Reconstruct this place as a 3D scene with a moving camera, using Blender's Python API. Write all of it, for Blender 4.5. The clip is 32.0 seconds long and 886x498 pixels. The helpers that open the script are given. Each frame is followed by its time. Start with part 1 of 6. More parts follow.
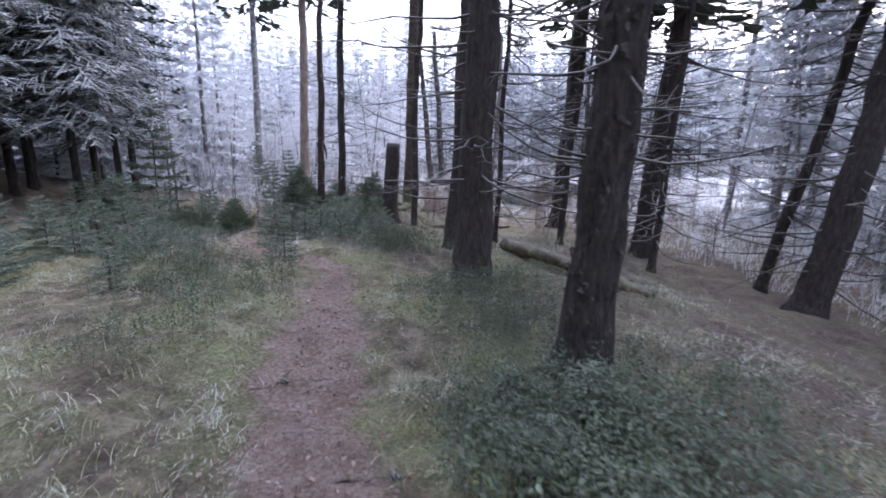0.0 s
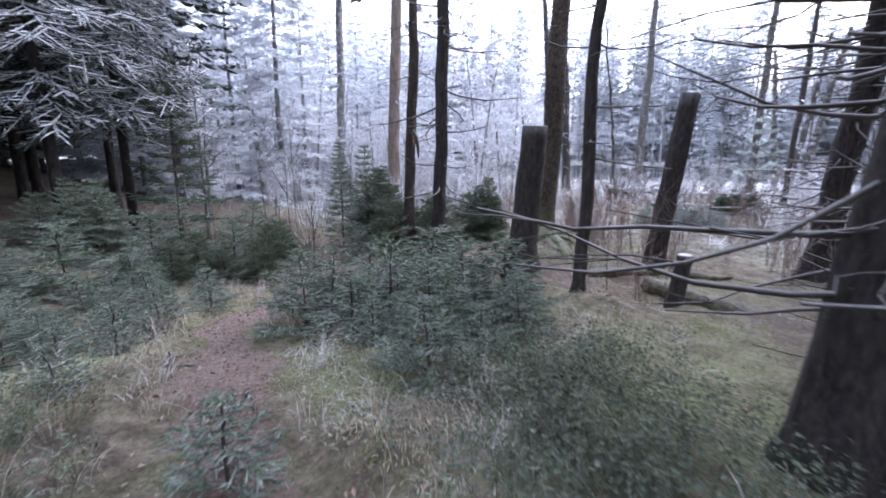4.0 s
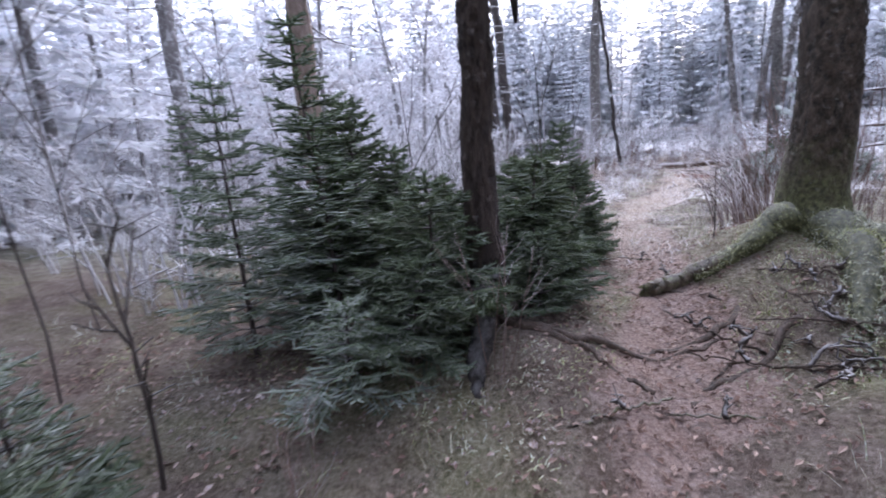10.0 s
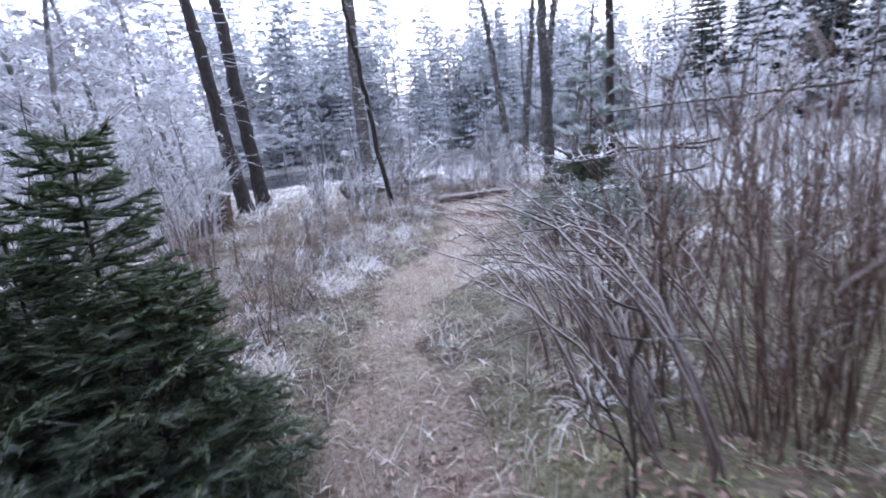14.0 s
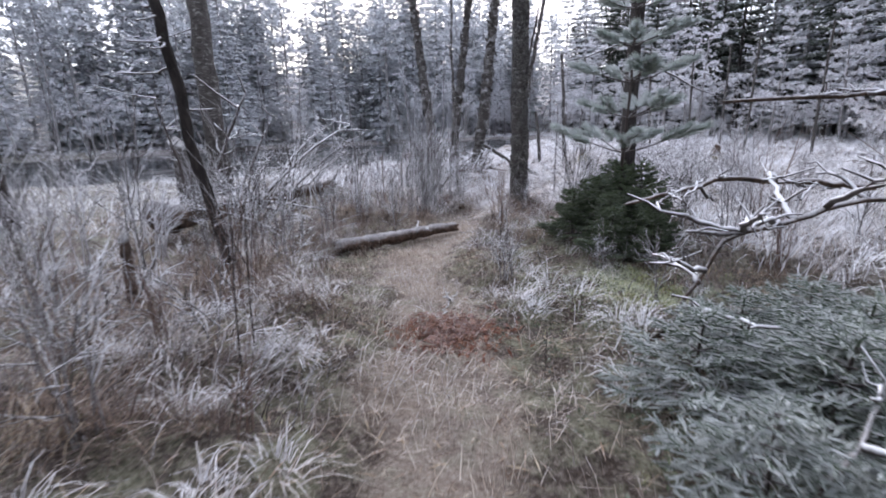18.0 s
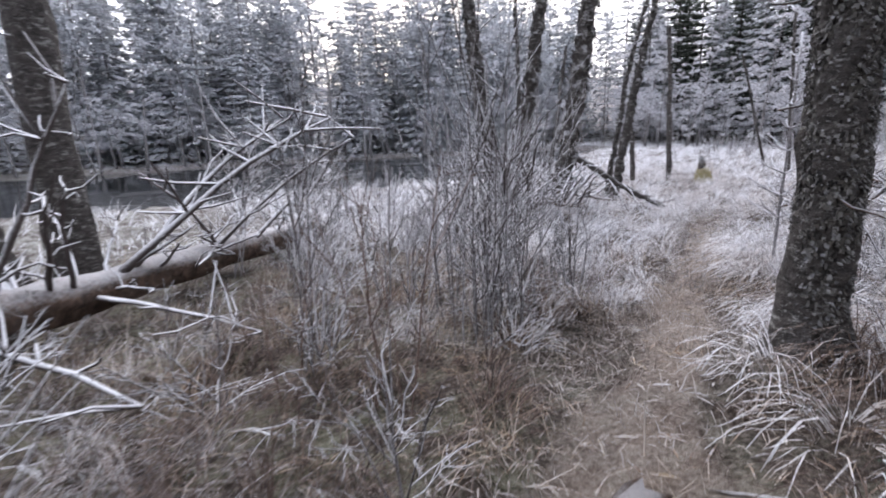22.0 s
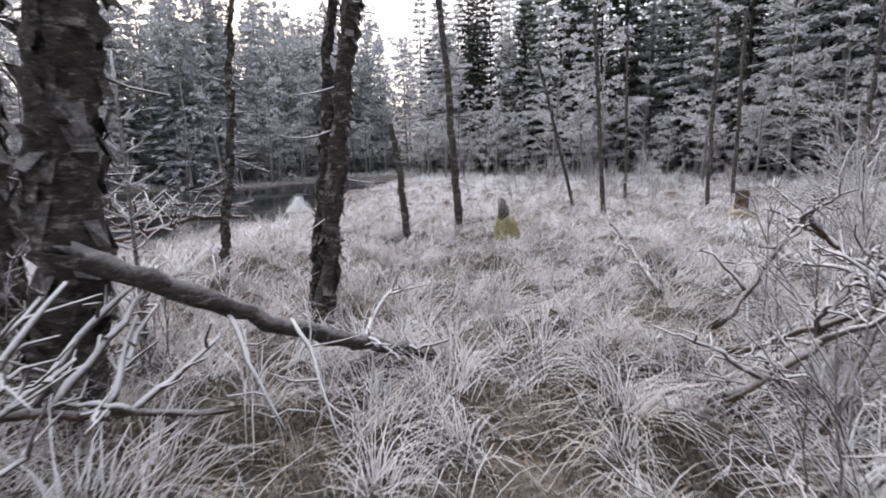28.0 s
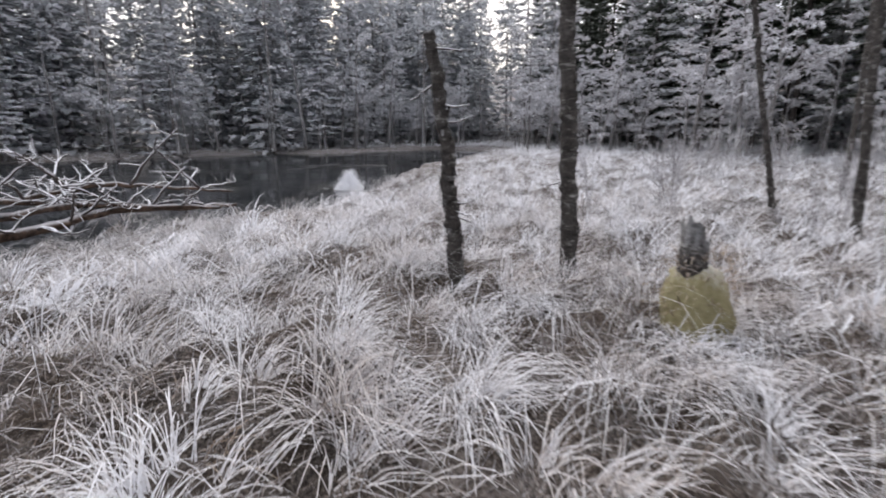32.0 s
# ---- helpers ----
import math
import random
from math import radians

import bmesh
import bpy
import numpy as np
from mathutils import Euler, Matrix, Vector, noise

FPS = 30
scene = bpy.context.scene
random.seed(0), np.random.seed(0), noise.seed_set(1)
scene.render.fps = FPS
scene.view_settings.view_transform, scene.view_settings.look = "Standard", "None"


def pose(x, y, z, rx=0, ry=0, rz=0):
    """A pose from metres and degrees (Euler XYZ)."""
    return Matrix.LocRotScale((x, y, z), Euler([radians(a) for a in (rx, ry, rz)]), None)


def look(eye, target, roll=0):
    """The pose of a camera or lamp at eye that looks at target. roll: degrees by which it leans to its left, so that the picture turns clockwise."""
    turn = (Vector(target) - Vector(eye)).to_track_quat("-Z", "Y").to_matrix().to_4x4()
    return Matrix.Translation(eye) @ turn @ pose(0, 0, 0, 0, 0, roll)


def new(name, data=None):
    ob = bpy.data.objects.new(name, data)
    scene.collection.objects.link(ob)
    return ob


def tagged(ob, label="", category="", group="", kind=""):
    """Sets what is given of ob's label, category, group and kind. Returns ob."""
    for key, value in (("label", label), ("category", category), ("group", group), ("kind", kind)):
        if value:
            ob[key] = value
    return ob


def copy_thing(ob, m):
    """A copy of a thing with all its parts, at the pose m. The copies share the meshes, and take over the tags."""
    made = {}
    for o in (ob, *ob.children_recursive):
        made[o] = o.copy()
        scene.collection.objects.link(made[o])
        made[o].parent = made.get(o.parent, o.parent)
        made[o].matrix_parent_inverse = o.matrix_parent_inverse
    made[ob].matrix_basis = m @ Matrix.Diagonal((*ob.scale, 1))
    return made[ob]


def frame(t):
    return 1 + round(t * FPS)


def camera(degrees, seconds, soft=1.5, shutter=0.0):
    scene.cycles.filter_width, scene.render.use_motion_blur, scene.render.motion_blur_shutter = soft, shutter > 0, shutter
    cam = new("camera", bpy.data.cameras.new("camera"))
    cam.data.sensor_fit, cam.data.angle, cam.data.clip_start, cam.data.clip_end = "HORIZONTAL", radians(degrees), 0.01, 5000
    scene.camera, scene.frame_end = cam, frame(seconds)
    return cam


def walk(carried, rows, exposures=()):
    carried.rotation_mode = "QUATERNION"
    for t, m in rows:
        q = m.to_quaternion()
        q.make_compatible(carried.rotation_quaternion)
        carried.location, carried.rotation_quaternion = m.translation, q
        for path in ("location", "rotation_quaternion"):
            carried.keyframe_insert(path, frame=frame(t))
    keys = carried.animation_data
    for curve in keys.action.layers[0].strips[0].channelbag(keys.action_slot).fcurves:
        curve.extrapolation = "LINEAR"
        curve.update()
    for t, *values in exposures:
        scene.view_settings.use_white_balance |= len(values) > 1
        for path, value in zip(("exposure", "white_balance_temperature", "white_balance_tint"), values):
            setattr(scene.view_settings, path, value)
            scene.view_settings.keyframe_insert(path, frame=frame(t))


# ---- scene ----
cam = camera(86.0, 32.0, 1.8, 0.35)
PATH = [
    (0.0, (0.011, -0.047, 1.484), (0.013, 1.901, 1.030), 0.94),
    (0.5, (-0.183, 0.543, 1.484), (-0.244, 2.488, 1.023), 1.35),
    (1.0, (-0.429, 1.178, 1.447), (-0.517, 3.119, 0.974), 0.76),
    (1.5, (-0.647, 1.793, 1.402), (-0.790, 3.729, 0.921), 0.77),
    (2.0, (-0.839, 2.534, 1.318), (-0.973, 4.476, 0.860), 0.35),
    (2.5, (-0.910, 3.196, 1.248), (-1.072, 5.139, 0.803), -0.04),
    (4.5, (-1.433, 6.356, 1.144), (-1.976, 8.223, 0.676), 0.97),
    (5.0, (-1.917, 6.889, 1.122), (-2.643, 8.682, 0.614), 1.35),
    (5.5, (-2.443, 7.361, 1.040), (-3.407, 9.030, 0.507), 0.48),
    (6.0, (-2.905, 7.778, 0.958), (-3.987, 9.352, 0.365), 0.09),
    (6.5, (-3.411, 8.301, 0.821), (-4.589, 9.809, 0.241), -0.56),
    (7.0, (-3.827, 8.807, 0.707), (-4.984, 10.337, 0.142), -1.41),
    (7.5, (-4.101, 9.262, 0.757), (-5.146, 10.872, 0.194), -1.93),
    (8.0, (-4.300, 9.728, 0.692), (-5.133, 11.449, 0.106), -3.15),
    (8.5, (-4.483, 10.376, 0.539), (-5.184, 12.168, -0.007), -4.38),
    (9.0, (-4.494, 11.046, 0.408), (-4.971, 12.918, -0.112), -5.07),
    (9.5, (-4.455, 11.706, 0.284), (-4.622, 13.643, -0.184), -5.06),
    (10.0, (-4.388, 12.220, 0.223), (-4.251, 14.159, -0.247), -5.21),
    (10.5, (-4.303, 12.670, 0.183), (-3.940, 14.573, -0.316), -5.69),
    (11.0, (-4.011, 13.129, 0.001), (-3.433, 14.980, -0.489), -6.55),
    (11.5, (-3.679, 13.657, -0.043), (-2.931, 15.447, -0.528), -6.58),
    (12.0, (-3.322, 14.087, -0.038), (-2.421, 15.808, -0.513), -6.27),
    (12.5, (-3.068, 14.464, -0.001), (-2.080, 16.141, -0.459), -6.06),
    (13.0, (-2.768, 14.827, -0.045), (-1.685, 16.441, -0.520), -5.62),
    (13.5, (-2.456, 15.289, -0.032), (-1.426, 16.944, -0.475), -6.00),
    (14.0, (-2.265, 15.776, 0.108), (-1.338, 17.491, -0.342), -5.42),
    (14.5, (-2.103, 16.379, 0.040), (-1.296, 18.162, -0.374), -5.39),
    (16.5, (-1.082, 18.821, 0.293), (-0.087, 20.489, -0.184), -2.22),
    (17.0, (-0.643, 19.349, 0.246), (0.441, 20.955, -0.251), -1.89),
    (17.5, (-0.252, 19.852, 0.246), (0.937, 21.380, -0.255), -1.73),
    (18.0, (0.235, 20.357, 0.174), (1.509, 21.813, -0.334), -1.30),
    (18.5, (0.692, 20.827, 0.178), (1.989, 22.254, -0.356), -1.28),
    (19.0, (1.217, 21.373, 0.077), (2.548, 22.772, -0.446), -0.71),
    (19.5, (1.662, 22.037, 0.018), (2.953, 23.477, -0.493), -0.58),
    (20.0, (2.068, 22.552, 0.161), (3.325, 24.003, -0.397), -0.59),
    (20.5, (2.501, 23.162, 0.139), (3.650, 24.711, -0.390), -0.90),
    (21.0, (2.710, 23.671, 0.049), (3.753, 25.290, -0.491), -1.56),
    (21.5, (3.074, 24.215, -0.012), (4.141, 25.824, -0.534), -1.59),
    (22.0, (3.483, 24.677, -0.020), (4.644, 26.241, -0.476), -1.95),
    (22.5, (3.865, 24.900, 0.017), (5.180, 26.330, -0.460), -1.84),
    (23.0, (4.347, 25.238, -0.001), (5.776, 26.555, -0.470), -2.00),
    (23.5, (4.773, 25.482, -0.016), (6.316, 26.664, -0.486), -2.14),
    (24.0, (5.098, 25.558, -0.021), (6.732, 26.616, -0.482), -1.96),
    (24.5, (5.574, 25.818, -0.100), (7.285, 26.747, -0.556), -1.27),
    (25.0, (6.048, 26.015, -0.102), (7.808, 26.861, -0.537), -1.19),
    (25.5, (6.660, 26.158, -0.029), (8.424, 27.032, -0.385), -2.74),
    (27.5, (8.768, 27.145, -0.043), (10.435, 28.199, -0.372), -2.37),
    (28.0, (9.223, 27.358, -0.061), (10.890, 28.400, -0.428), -1.72),
    (28.5, (9.752, 27.570, -0.023), (11.401, 28.636, -0.404), -1.85),
    (29.0, (10.300, 27.736, 0.003), (11.969, 28.755, -0.416), -2.06),
    (29.5, (10.860, 27.888, 0.004), (12.548, 28.864, -0.442), -2.21),
    (30.0, (11.319, 28.172, -0.019), (12.993, 29.167, -0.474), -2.23),
    (30.5, (11.828, 28.450, -0.113), (13.461, 29.497, -0.596), -0.67),
    (31.0, (12.265, 28.732, -0.079), (13.835, 29.864, -0.582), -0.50),
    (31.5, (12.746, 29.242, -0.100), (14.263, 30.447, -0.596), -0.30),
    (32.0, (13.110, 29.738, -0.151), (14.515, 31.078, -0.631), -0.26),
]
walk(cam, [(t, look(eye, target, roll)) for t, eye, target, roll in PATH],
     [(0.0, 1.78, 5950, 17), (2.0, 1.98, 5950, 16), (5.0, 1.98, 5900, 15), (6.0, 2.28, 6100, 15), (8.0, 2.28, 6150, 16), (10.0, 1.9, 6000, 18), (13.0, 1.72, 5650, 17), (15.5, 1.27, 6150, 13), (21.0, 0.96, 6600, 13), (25.0, 0.82, 7150, 13), (28.0, 0.62, 7200, 12), (32.0, 0.58, 7200, 11)])

# ---- light ----
world = bpy.data.worlds.new("world")
scene.world = world
world.use_nodes = True
wn, wl = world.node_tree.nodes, world.node_tree.links
sky = wn.new("ShaderNodeTexSky")
sky.sky_type, sky.sun_disc = "NISHITA", False
sky.sun_elevation, sky.sun_rotation = radians(24), radians(35)
sky.air_density, sky.dust_density = 1.0, 3.0
cloud = wn.new("ShaderNodeMix")
cloud.data_type = "RGBA"
cloud.inputs["Factor"].default_value = 0.8
cloud.inputs["B"].default_value = (8.0, 8.6, 10.2, 1)
wl.new(sky.outputs["Color"], cloud.inputs["A"])
wl.new(cloud.outputs["Result"], wn["Background"].inputs["Color"])
wn["Background"].inputs["Strength"].default_value = 0.125
sun = new("sun", bpy.data.lights.new("sun", "SUN"))
sun.data.energy, sun.data.angle, sun.data.color = 0.7, radians(40), (1, 0.98, 0.98)
sun.matrix_world = look((20, 60, 40), (5, 25, 0))

# ---- materials ----
def material(name, rough=0.85):
    m = bpy.data.materials.new(name)
    m.use_nodes = True
    m.node_tree.nodes["Principled BSDF"].inputs["Roughness"].default_value = rough
    return m, m.node_tree.nodes, m.node_tree.links, m.node_tree.nodes["Principled BSDF"]


def noise_tex(nodes, links, scale, detail=5, rough=0.6, coord="Object", stretch=None):
    tc = nodes.new("ShaderNodeTexCoord")
    n = nodes.new("ShaderNodeTexNoise")
    n.inputs["Scale"].default_value, n.inputs["Detail"].default_value, n.inputs["Roughness"].default_value = scale, detail, rough
    if stretch:
        mp = nodes.new("ShaderNodeMapping")
        mp.inputs["Scale"].default_value = stretch
        links.new(tc.outputs[coord], mp.inputs["Vector"])
        links.new(mp.outputs["Vector"], n.inputs["Vector"])
    else:
        links.new(tc.outputs[coord], n.inputs["Vector"])
    return n.outputs["Fac"]


def ramp(nodes, links, fac, stops):
    r = nodes.new("ShaderNodeValToRGB")
    while len(r.color_ramp.elements) < len(stops):
        r.color_ramp.elements.new(0.5)
    for e, (p, c) in zip(r.color_ramp.elements, stops):
        e.position, e.color = p, (*c, 1) if len(c) == 3 else c
    links.new(fac, r.inputs["Fac"])
    return r.outputs["Color"]


def mix(nodes, links, fac, a, b):
    m = nodes.new("ShaderNodeMix")
    m.data_type = "RGBA"
    for key, v in (("Factor", fac), ("A", a), ("B", b)):
        if isinstance(v, (int, float)):
            m.inputs[key].default_value = v
        elif isinstance(v, tuple):
            m.inputs[key].default_value = (*v, 1)
        else:
            links.new(v, m.inputs[key])
    return m.outputs["Result"]


def calc(nodes, links, op, a, b=None, clamp=True):
    m = nodes.new("ShaderNodeMath")
    m.operation, m.use_clamp = op, clamp
    for i, v in enumerate((a, b)):
        if v is None:
            continue
        if isinstance(v, (int, float)):
            m.inputs[i].default_value = v
        else:
            links.new(v, m.inputs[i])
    return m.outputs["Value"]


def bump(nodes, links, bsdf, height, strength, distance):
    b = nodes.new("ShaderNodeBump")
    b.inputs["Strength"].default_value, b.inputs["Distance"].default_value = strength, distance
    links.new(height, b.inputs["Height"])
    links.new(b.outputs["Normal"], bsdf.inputs["Normal"])


def frost_on_top(nodes, links, low, high, amount, grain=40):
    """How much rime lies on a face: most where it looks up, broken by grain."""
    g = nodes.new("ShaderNodeNewGeometry")
    s = nodes.new("ShaderNodeSeparateXYZ")
    links.new(g.outputs["Normal"], s.inputs["Vector"])
    n = noise_tex(nodes, links, grain, 3, 0.7)
    v = calc(nodes, links, "ADD", s.outputs["Z"], calc(nodes, links, "MULTIPLY", calc(nodes, links, "SUBTRACT", n, 0.5, False), 1.1, False), False)
    mr = nodes.new("ShaderNodeMapRange")
    mr.inputs["From Min"].default_value, mr.inputs["From Max"].default_value, mr.inputs["To Max"].default_value = low, high, amount
    links.new(v, mr.inputs["Value"])
    return mr.outputs["Result"]


FROST = (0.84, 0.845, 0.875)


def thin(n, l, b, col, share):
    """Lets part of the light through, as needles, blades and rime do."""
    t = n.new("ShaderNodeBsdfTranslucent")
    x = n.new("ShaderNodeMixShader")
    x.inputs["Fac"].default_value = share
    l.new(col, t.inputs["Color"])
    l.new(b.outputs["BSDF"], x.inputs[1])
    l.new(t.outputs["BSDF"], x.inputs[2])
    l.new(x.outputs["Shader"], n["Material Output"].inputs["Surface"])


def bark(name, dark, light, lichen=(0.2, 0.22, 0.16), lichen_at=0.62, moss=0.0, frost=0.25, scale=9.0, across=0.28, spots=8.0):
    m, n, l, b = material(name, 0.9)
    fac = noise_tex(n, l, scale, 8, 0.7, stretch=(1, 1, across))
    col = ramp(n, l, fac, [(0.34, dark), (0.66, light)])
    patch = noise_tex(n, l, spots, 9, 0.8, stretch=(1, 1, 0.6 + across))
    col = mix(n, l, ramp(n, l, patch, [(lichen_at, (0, 0, 0)), (lichen_at + 0.08, (1, 1, 1))]), col, lichen)
    if moss > 0:
        tc = n.new("ShaderNodeTexCoord")
        s = n.new("ShaderNodeSeparateXYZ")
        l.new(tc.outputs["Object"], s.inputs["Vector"])
        edge = calc(n, l, "ADD", s.outputs["Z"], calc(n, l, "MULTIPLY", noise_tex(n, l, 5, 5, 0.7), -1.2, False), False)
        mr = n.new("ShaderNodeMapRange")
        mr.inputs["From Min"].default_value, mr.inputs["From Max"].default_value = moss, moss - 0.5
        l.new(edge, mr.inputs["Value"])
        col = mix(n, l, mr.outputs["Result"], col, ramp(n, l, noise_tex(n, l, 30, 4), [(0.35, (0.04, 0.042, 0.018)), (0.7, (0.19, 0.19, 0.085))]))
    col = mix(n, l, frost_on_top(n, l, 0.25, 0.9, frost), col, FROST)
    l.new(col, b.inputs["Base Color"])
    bump(n, l, b, fac, 1.0, 0.05)
    return m


def rimed(name, base_a, base_b, low, high, amount, grain=40, rough=0.8, scale=20, through_=0.0):
    """A plant or wood surface with rime on its upper faces."""
    m, n, l, b = material(name, rough)
    oi = n.new("ShaderNodeObjectInfo")
    gm = n.new("ShaderNodeNewGeometry")
    f = calc(n, l, "ADD", calc(n, l, "MULTIPLY", noise_tex(n, l, scale, 4), 0.6), calc(n, l, "MULTIPLY", gm.outputs["Random Per Island"], 0.4))
    col = ramp(n, l, f, [(0.25, base_a), (0.75, base_b)])
    col = mix(n, l, frost_on_top(n, l, low, high, amount, grain), col, FROST)
    l.new(col, b.inputs["Base Color"])
    if through_:
        thin(n, l, b, col, through_)
    return m


def blade_material(name, tips, a, b_, c, frost, rough=0.75):
    """Grass: colour by blade, rime by blade."""
    m, n, l, b = material(name, rough)
    gm = n.new("ShaderNodeNewGeometry")
    col = ramp(n, l, gm.outputs["Random Per Island"], [(0.0, a), (0.5, b_), (1.0, c)])
    patch = noise_tex(n, l, 1.3, 5, 0.7)
    fine = noise_tex(n, l, 60, 3, 0.7)
    v = calc(n, l, "ADD", calc(n, l, "MULTIPLY", patch, 0.9, False), calc(n, l, "MULTIPLY", fine, 0.7, False), False)
    fr = ramp(n, l, v, [(1 - frost - 0.12, (0, 0, 0)), (1 - frost + 0.28, (tips, tips, tips))])
    col = mix(n, l, fr, col, FROST)
    l.new(col, b.inputs["Base Color"])
    thin(n, l, b, col, 0.15)
    return m


BARK_SPRUCE = bark("spruce_bark", (0.010, 0.008, 0.008), (0.07, 0.056, 0.05), (0.15, 0.16, 0.14), 0.6, frost=0.15, scale=22, spots=14)
BARK_MOSSY = bark("mossy_spruce_bark", (0.012, 0.01, 0.008), (0.16, 0.12, 0.09), (0.2, 0.2, 0.16), 0.58, moss=0.12, frost=0.12, scale=20, across=0.6, spots=20)
BARK_PINE = bark("pine_bark", (0.13, 0.09, 0.07), (0.34, 0.27, 0.23), (0.4, 0.37, 0.35), 0.6, frost=0.4)
BARK_BIRCH = bark("bog_birch_bark", (0.03, 0.026, 0.025), (0.13, 0.115, 0.105), (0.4, 0.39, 0.37), 0.54, frost=0.4, scale=13, across=2.2, spots=7)
# Pale bark of far trunks: rime, with haze put into the colour.
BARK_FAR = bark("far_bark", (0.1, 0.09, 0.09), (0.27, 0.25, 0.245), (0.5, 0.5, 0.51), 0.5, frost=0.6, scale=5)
DEADWOOD = bark("dead_wood", (0.14, 0.11, 0.085), (0.34, 0.29, 0.24), (0.3, 0.3, 0.27), 0.64, frost=0.7, scale=10)
LOG_FOREST = bark("forest_log_bark", (0.05, 0.04, 0.028), (0.17, 0.13, 0.09), (0.17, 0.18, 0.08), 0.5, frost=0.12, scale=10)
ROOT_BROWN = bark("root_bark", (0.028, 0.019, 0.014), (0.125, 0.083, 0.06), (0.16, 0.15, 0.1), 0.6, frost=0.03, scale=16)
LOG_WOOD = bark("log_wood", (0.025, 0.018, 0.014), (0.2, 0.13, 0.095), (0.24, 0.23, 0.2), 0.6, frost=0.6, scale=12, across=0.8)
TWIG_DARK = rimed("dark_twig", (0.03, 0.024, 0.022), (0.09, 0.07, 0.062), 0.35, 1.1, 0.28, 60)
TWIG_RIMED = rimed("rimed_twig", (0.04, 0.032, 0.03), (0.13, 0.105, 0.1), -0.15, 0.6, 0.95, 60)
TWIG_FROST = rimed("frosted_twig", (0.1, 0.08, 0.08), (0.25, 0.21, 0.21), -0.6, 0.5, 0.95, 50, 0.8, 20)
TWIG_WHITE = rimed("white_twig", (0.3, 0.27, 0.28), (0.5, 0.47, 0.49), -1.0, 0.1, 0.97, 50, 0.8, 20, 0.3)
NEEDLE_NEAR = rimed("spruce_needles", (0.022, 0.05, 0.022), (0.16, 0.22, 0.1), 0.3, 1.05, 0.46, 14, 0.7, 7, 0.25)
NEEDLE_FROSTED = rimed("frosted_needles", (0.06, 0.1, 0.065), (0.22, 0.28, 0.19), -0.05, 0.95, 0.75, 14, 0.7, 7, 0.25)
# Little rime; the gloom of the dense wood is put into the darker colours.
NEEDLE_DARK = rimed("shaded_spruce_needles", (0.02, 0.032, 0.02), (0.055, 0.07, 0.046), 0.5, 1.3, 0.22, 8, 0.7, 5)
# Far needles: rime, and the haze of distance put into the base colours.
NEEDLE_FAR = rimed("rimed_hazed_needles", (0.22, 0.24, 0.25), (0.45, 0.47, 0.49), -1.0, 0.7, 0.88, 6, 0.8, 3, 0.42)
NEEDLE_WHITE = rimed("white_hazed_needles", (0.34, 0.36, 0.38), (0.6, 0.62, 0.65), -1.3, 0.2, 0.97, 6, 0.8, 3, 0.5)
MOSS = rimed("moss", (0.16, 0.14, 0.06), (0.48, 0.43, 0.25), 0.35, 1.15, 0.6, 30, 0.95, 25)
NEEDLE_PINE = rimed("pine_needles", (0.2, 0.27, 0.22), (0.45, 0.52, 0.46), -0.9, 0.8, 0.8, 25, 0.6, 12, 0.3)
LICHEN = rimed("lichen_bark_scales", (0.012, 0.01, 0.01), (0.22, 0.21, 0.195), 0.45, 1.2, 0.3, 20, 0.9, 9)
RUST = blade_material("rust_litter", 0.3, (0.12, 0.04, 0.022), (0.22, 0.085, 0.045), (0.3, 0.16, 0.1), 0.12)
LEAF_BLUEBERRY = rimed("low_shrub_leaves", (0.018, 0.034, 0.012), (0.13, 0.17, 0.07), 0.55, 1.5, 0.38, 30, 0.7, 3, 0.3)
LEAF_DARK = rimed("dark_berry_leaves", (0.012, 0.022, 0.008), (0.075, 0.105, 0.042), 0.7, 1.6, 0.28, 30, 0.7, 3, 0.2)
LITTER = blade_material("leaf_litter", 0.3, (0.07, 0.038, 0.028), (0.22, 0.135, 0.105), (0.38, 0.28, 0.235), 0.04)
GRASS_MARSH = blade_material("rimed_marsh_grass", 0.97, (0.09, 0.055, 0.042), (0.3, 0.22, 0.175), (0.6, 0.52, 0.44), 0.37)
GRASS_WHITE = blade_material("white_grass", 0.98, (0.26, 0.2, 0.16), (0.5, 0.43, 0.37), (0.68, 0.63, 0.58), 0.72)
TWIG_BROWN = rimed("brown_stems", (0.1, 0.06, 0.05), (0.24, 0.16, 0.13), 0.1, 0.9, 0.5, 60)
NEEDLE_EDGE = rimed("edge_spruce_needles", (0.04, 0.055, 0.045), (0.19, 0.215, 0.19), -0.35, 0.8, 0.85, 8, 0.7, 5, 0.35)
# Less rimed copy of the young needles, with thicket shade put into its colours.
NEEDLE_SHADE = rimed("shaded_young_needles", (0.022, 0.04, 0.018), (0.14, 0.185, 0.09), 0.4, 1.35, 0.36, 14, 0.7, 7, 0.35)
LOG_BROWN = bark("rotten_log_bark", (0.02, 0.013, 0.01), (0.17, 0.105, 0.075), (0.3, 0.26, 0.22), 0.64, frost=0.4, scale=14, across=1.0, spots=12)
GRASS_STRAW = blade_material("straw_grass", 0.85, (0.12, 0.07, 0.048), (0.31, 0.215, 0.145), (0.52, 0.42, 0.3), 0.14)
GRASS_BROWN = blade_material("brown_thatch", 0.7, (0.03, 0.019, 0.015), (0.1, 0.064, 0.05), (0.26, 0.19, 0.15), 0.07)
GRASS_DIM = blade_material("dull_marsh_thatch", 0.8, (0.035, 0.024, 0.018), (0.14, 0.1, 0.078), (0.36, 0.29, 0.24), 0.2)
